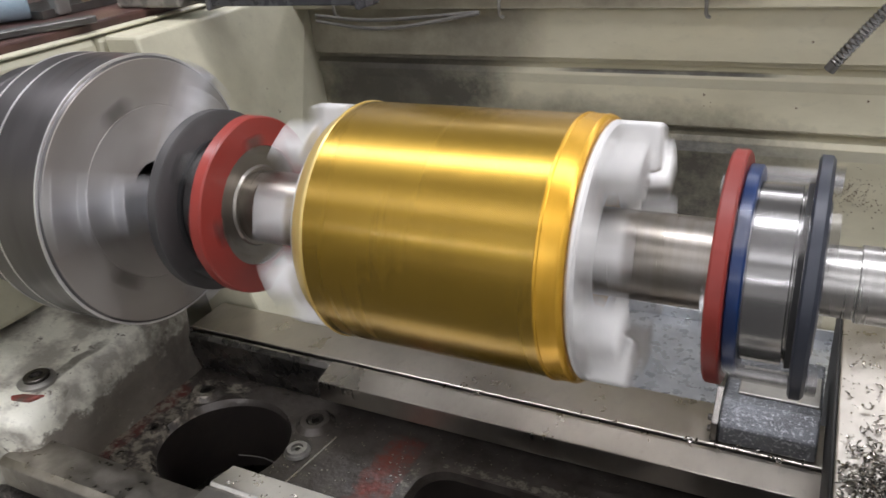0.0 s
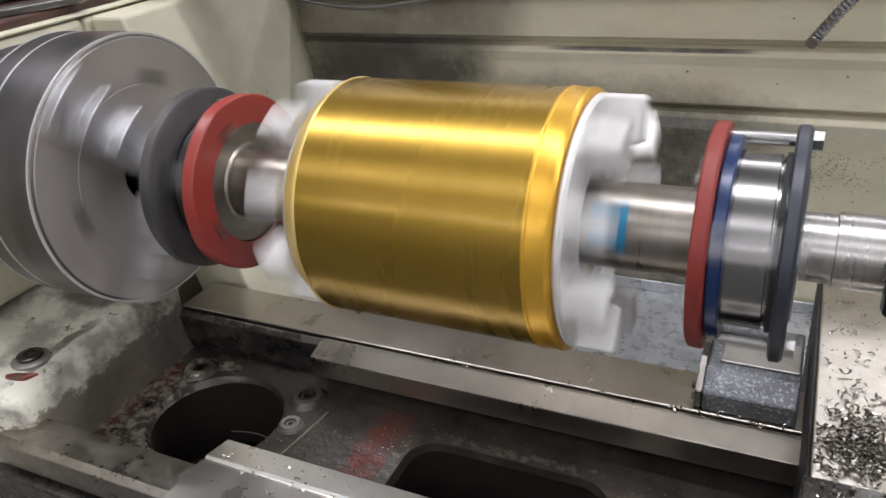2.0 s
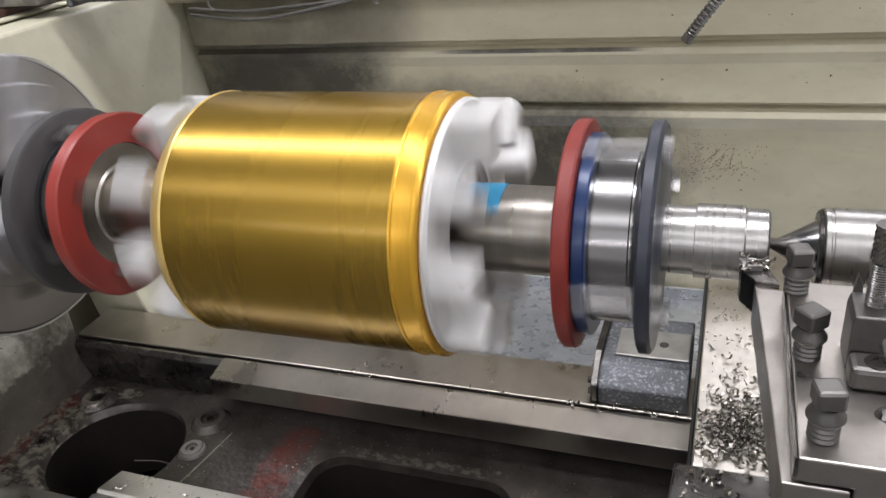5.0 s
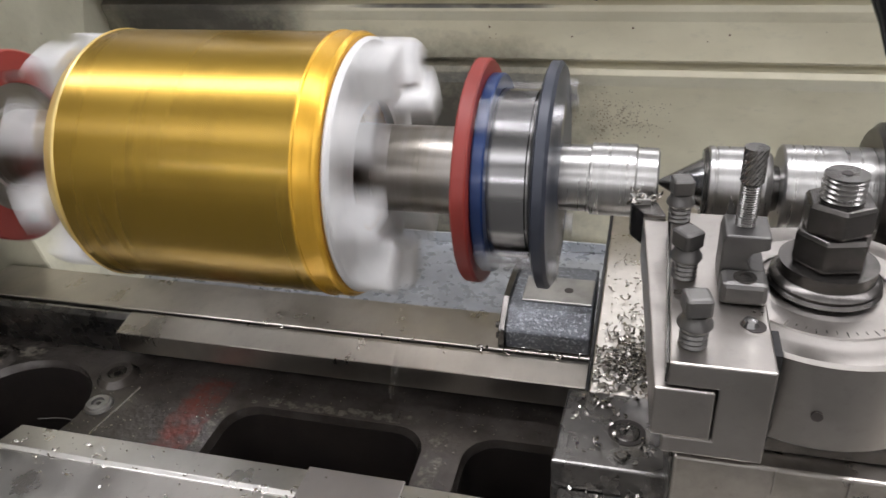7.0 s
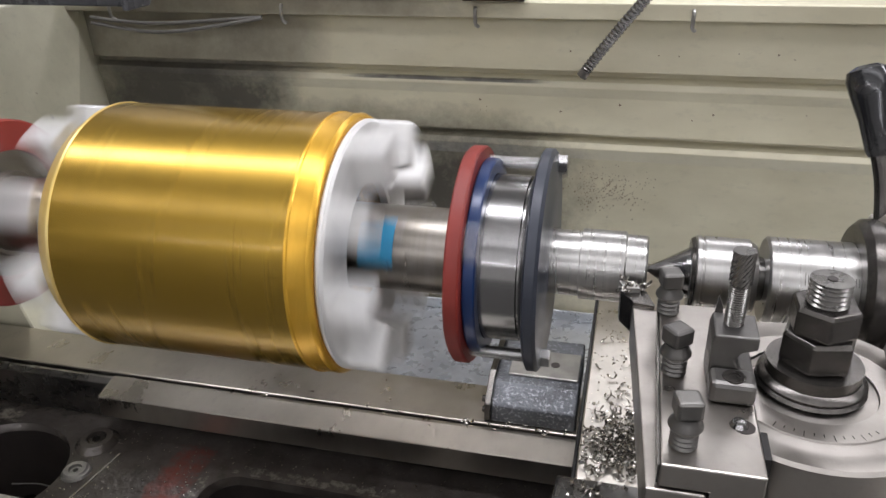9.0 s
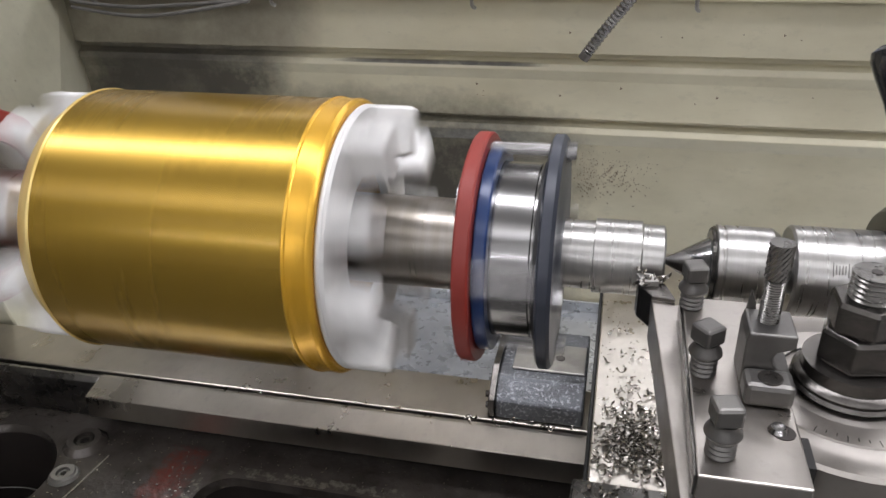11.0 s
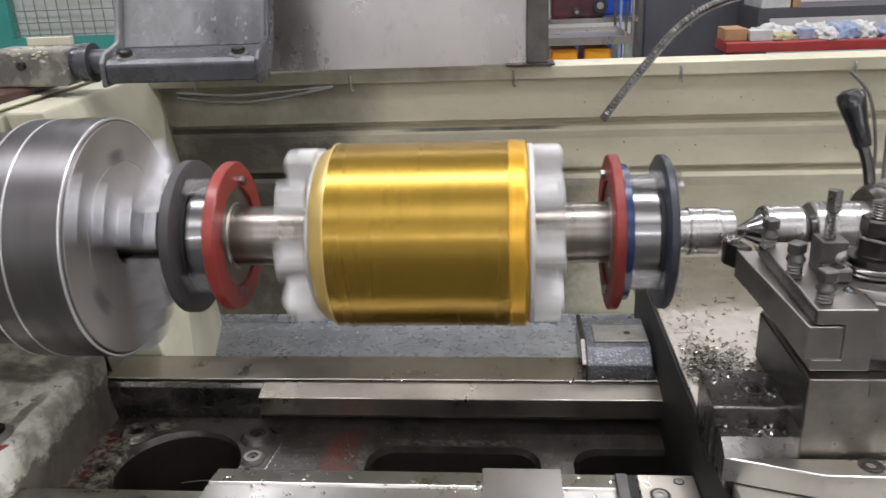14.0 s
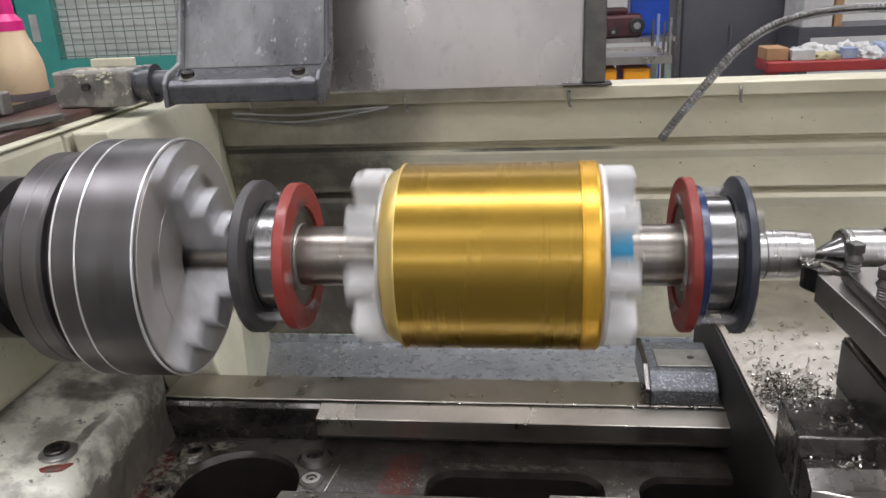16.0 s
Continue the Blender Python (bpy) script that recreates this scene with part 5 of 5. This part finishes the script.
# ---- swarf ----
def swarf(name, label, spread, count, seed, z):
    r = random.Random(seed)
    bm = bmesh.new()
    for k in range(count):
        x, y = spread(r)
        n, rad, a0, pitch = r.randint(5, 8), r.uniform(0.0012, 0.0024), r.uniform(0, 6.28), r.uniform(0.0004, 0.0012)
        m = Matrix.Translation((x, y, z + rad * r.uniform(0.5, 1.2))) @ Euler((r.uniform(0, 3), r.uniform(0, 3), r.uniform(0, 3))).to_matrix().to_4x4()
        last = None
        for i in range(n):
            t = a0 + i * 0.7
            c, s = math.cos(t), math.sin(t)
            pair = [bm.verts.new(m @ Vector((rad * c, rad * s, pitch * i - 0.001))), bm.verts.new(m @ Vector((rad * c * 1.08, rad * s * 1.08, pitch * i + 0.0011)))]
            if last:
                bm.faces.new((last[0], pair[0], pair[1], last[1]))
            last = pair
    ob = part(name, bm, CHIPM)
    sol = ob.modifiers.new("thick", "SOLIDIFY")
    sol.thickness = 0.0005
    return tagged(ob, label, "swarf", kind="stuff")


def pile(r):
    while True:
        x, y = r.gauss(0.272, 0.022), r.gauss(0.034, 0.022)
        if 0.2395 < x < 0.335 and -0.026 < y < 0.1:
            return x, y


swarf("swarf_pile", "heap of curled bright steel swarf on the saddle", pile, 300, 5, 0.936)
swarf("swarf_scatter", "scattered steel swarf on the saddle", lambda r: (r.uniform(0.242, 0.36), r.triangular(-0.02, 0.23, 0.02)), 130, 6, 0.936)
swarf("swarf_scatter", "scattered steel swarf on the step plate", lambda r: (r.uniform(0.234, 0.284), r.uniform(-0.136, -0.082)), 34, 8, 0.993)
swarf("swarf_scatter", "scattered steel swarf on the low plate", lambda r: (r.uniform(0.237, 0.284), r.uniform(-0.15, -0.141)), 18, 9, 0.974)
swarf("swarf_scatter", "scattered steel swarf on the rear way", lambda r: (r.uniform(-0.1, 0.228) if r.random() < 0.4 else r.uniform(0.12, 0.228), r.uniform(0.106, 0.117)), 18, 10, 0.8658)
swarf("swarf_scatter", "scattered steel swarf on the front way", lambda r: (r.uniform(-0.23, 0.23), r.uniform(-0.13, -0.07)), 50, 12, 0.866)


def web_floor(r):
    """A spot on the cast web, clear of its openings."""
    while True:
        x, y = r.uniform(-0.46, 0.22), r.uniform(-0.055, 0.098)
        clear = math.hypot(x + 0.318, y - 0.008) > 0.074 and not (abs(y) < 0.056 and (abs(x + 0.004) < 0.103 or abs(x - 0.205) < 0.08))
        if clear and (x < -0.2 or r.random() < 0.5):
            return x, y


def crumbs(name, label, spread, count, seed, z, mat):
    """Small angular chips and wet crumbs, too fine to pick apart."""
    r = random.Random(seed)
    bm = bmesh.new()
    for k in range(count):
        x, y = spread(r)
        s, a = r.uniform(0.0004, 0.0011), r.uniform(0, 6.28)
        prism([(x + s * r.uniform(0.5, 1.2) * math.cos(a + 1.3 * q), y + s * r.uniform(0.5, 1.2) * math.sin(a + 1.3 * q)) for q in range(5)], "z", z - 0.0002, z + s * r.uniform(0.3, 0.9), bm)
    return tagged(part(name, bm, mat), label, "swarf", kind="stuff")


crumbs("metal_crumb", "fine wet metal crumbs on the cast web", web_floor, 520, 33, 0.8142, CHIPM)
crumbs("metal_crumb", "fine metal crumbs on the front way", lambda r: (r.uniform(-0.23, 0.155), r.uniform(-0.128, -0.064)), 90, 34, 0.8672, CHIPM)
crumbs("metal_crumb", "fine metal crumbs on the saddle", lambda r: (r.uniform(0.24, 0.284), r.uniform(-0.05, 0.22)), 160, 35, 0.936, CHIPM)


def heap(r):
    while True:
        x, y = r.gauss(0.263, 0.011), r.gauss(0.02, 0.014)
        if 0.2395 < x < 0.3 and -0.024 < y < 0.06:
            return x, y


swarf("swarf_pile", "heap of curled bright steel swarf on the saddle", heap, 160, 15, 0.9385)

swarf("swarf_curl", "curled swarf caught at the tool tip", lambda r: (r.uniform(0.256, 0.274), r.uniform(-0.024, -0.006)), 12, 21, 1.092)

chip = thing("falling_chip", "single bright steel chip dropping from the tool", "swarf", place=pose(0.268, -0.02, 1.0965))
bm = bmesh.new()
last = None
for k in range(9):
    t = 0.7 * k
    row = [bm.verts.new((0.0035 * f * math.cos(t), 0.0035 * f * math.sin(t), 0.0012 * k - 0.005 + h)) for f, h in ((1, 0), (1.25, 0), (1.25, 0.0016), (1, 0.0016))]
    if last:
        for j in range(4):
            bm.faces.new((last[j], last[(j + 1) % 4], row[(j + 1) % 4], row[j]))
    else:
        bm.faces.new(row[::-1])
    last = row
bm.faces.new(last)
part("curl", bm, CHIPM, chip)

# ---- what moves ----
SPIN, PHASE = 1181.5, 226.0


def motions():
    turns = [(k / 30, SPIN * k / 30) for k in range(481)]
    walk(rotor, [(t, pose(0, AY, AX, a - PHASE)) for t, a in turns])
    rest, sump = pose(0.268, -0.02, 1.0965), pose(0.06, -0.005, 0.525, 160, 80, 40)
    walk(chip, [(0.0, rest), (6.7, rest), (6.8, pose(0.24, -0.1, 1.1, 40, 0, 0)), (6.9, pose(0.17, -0.09, 1.03, 80, 30, 20)),
                (7.0, pose(0.097, -0.02, 0.943, 120, 60, 40)), (7.1, sump), (16.0, sump)])
    walk(chuck, [(t, pose(0, AY, AX, a - PHASE + JAWS)) for t, a in turns])


JAWS = 62.0
motions()
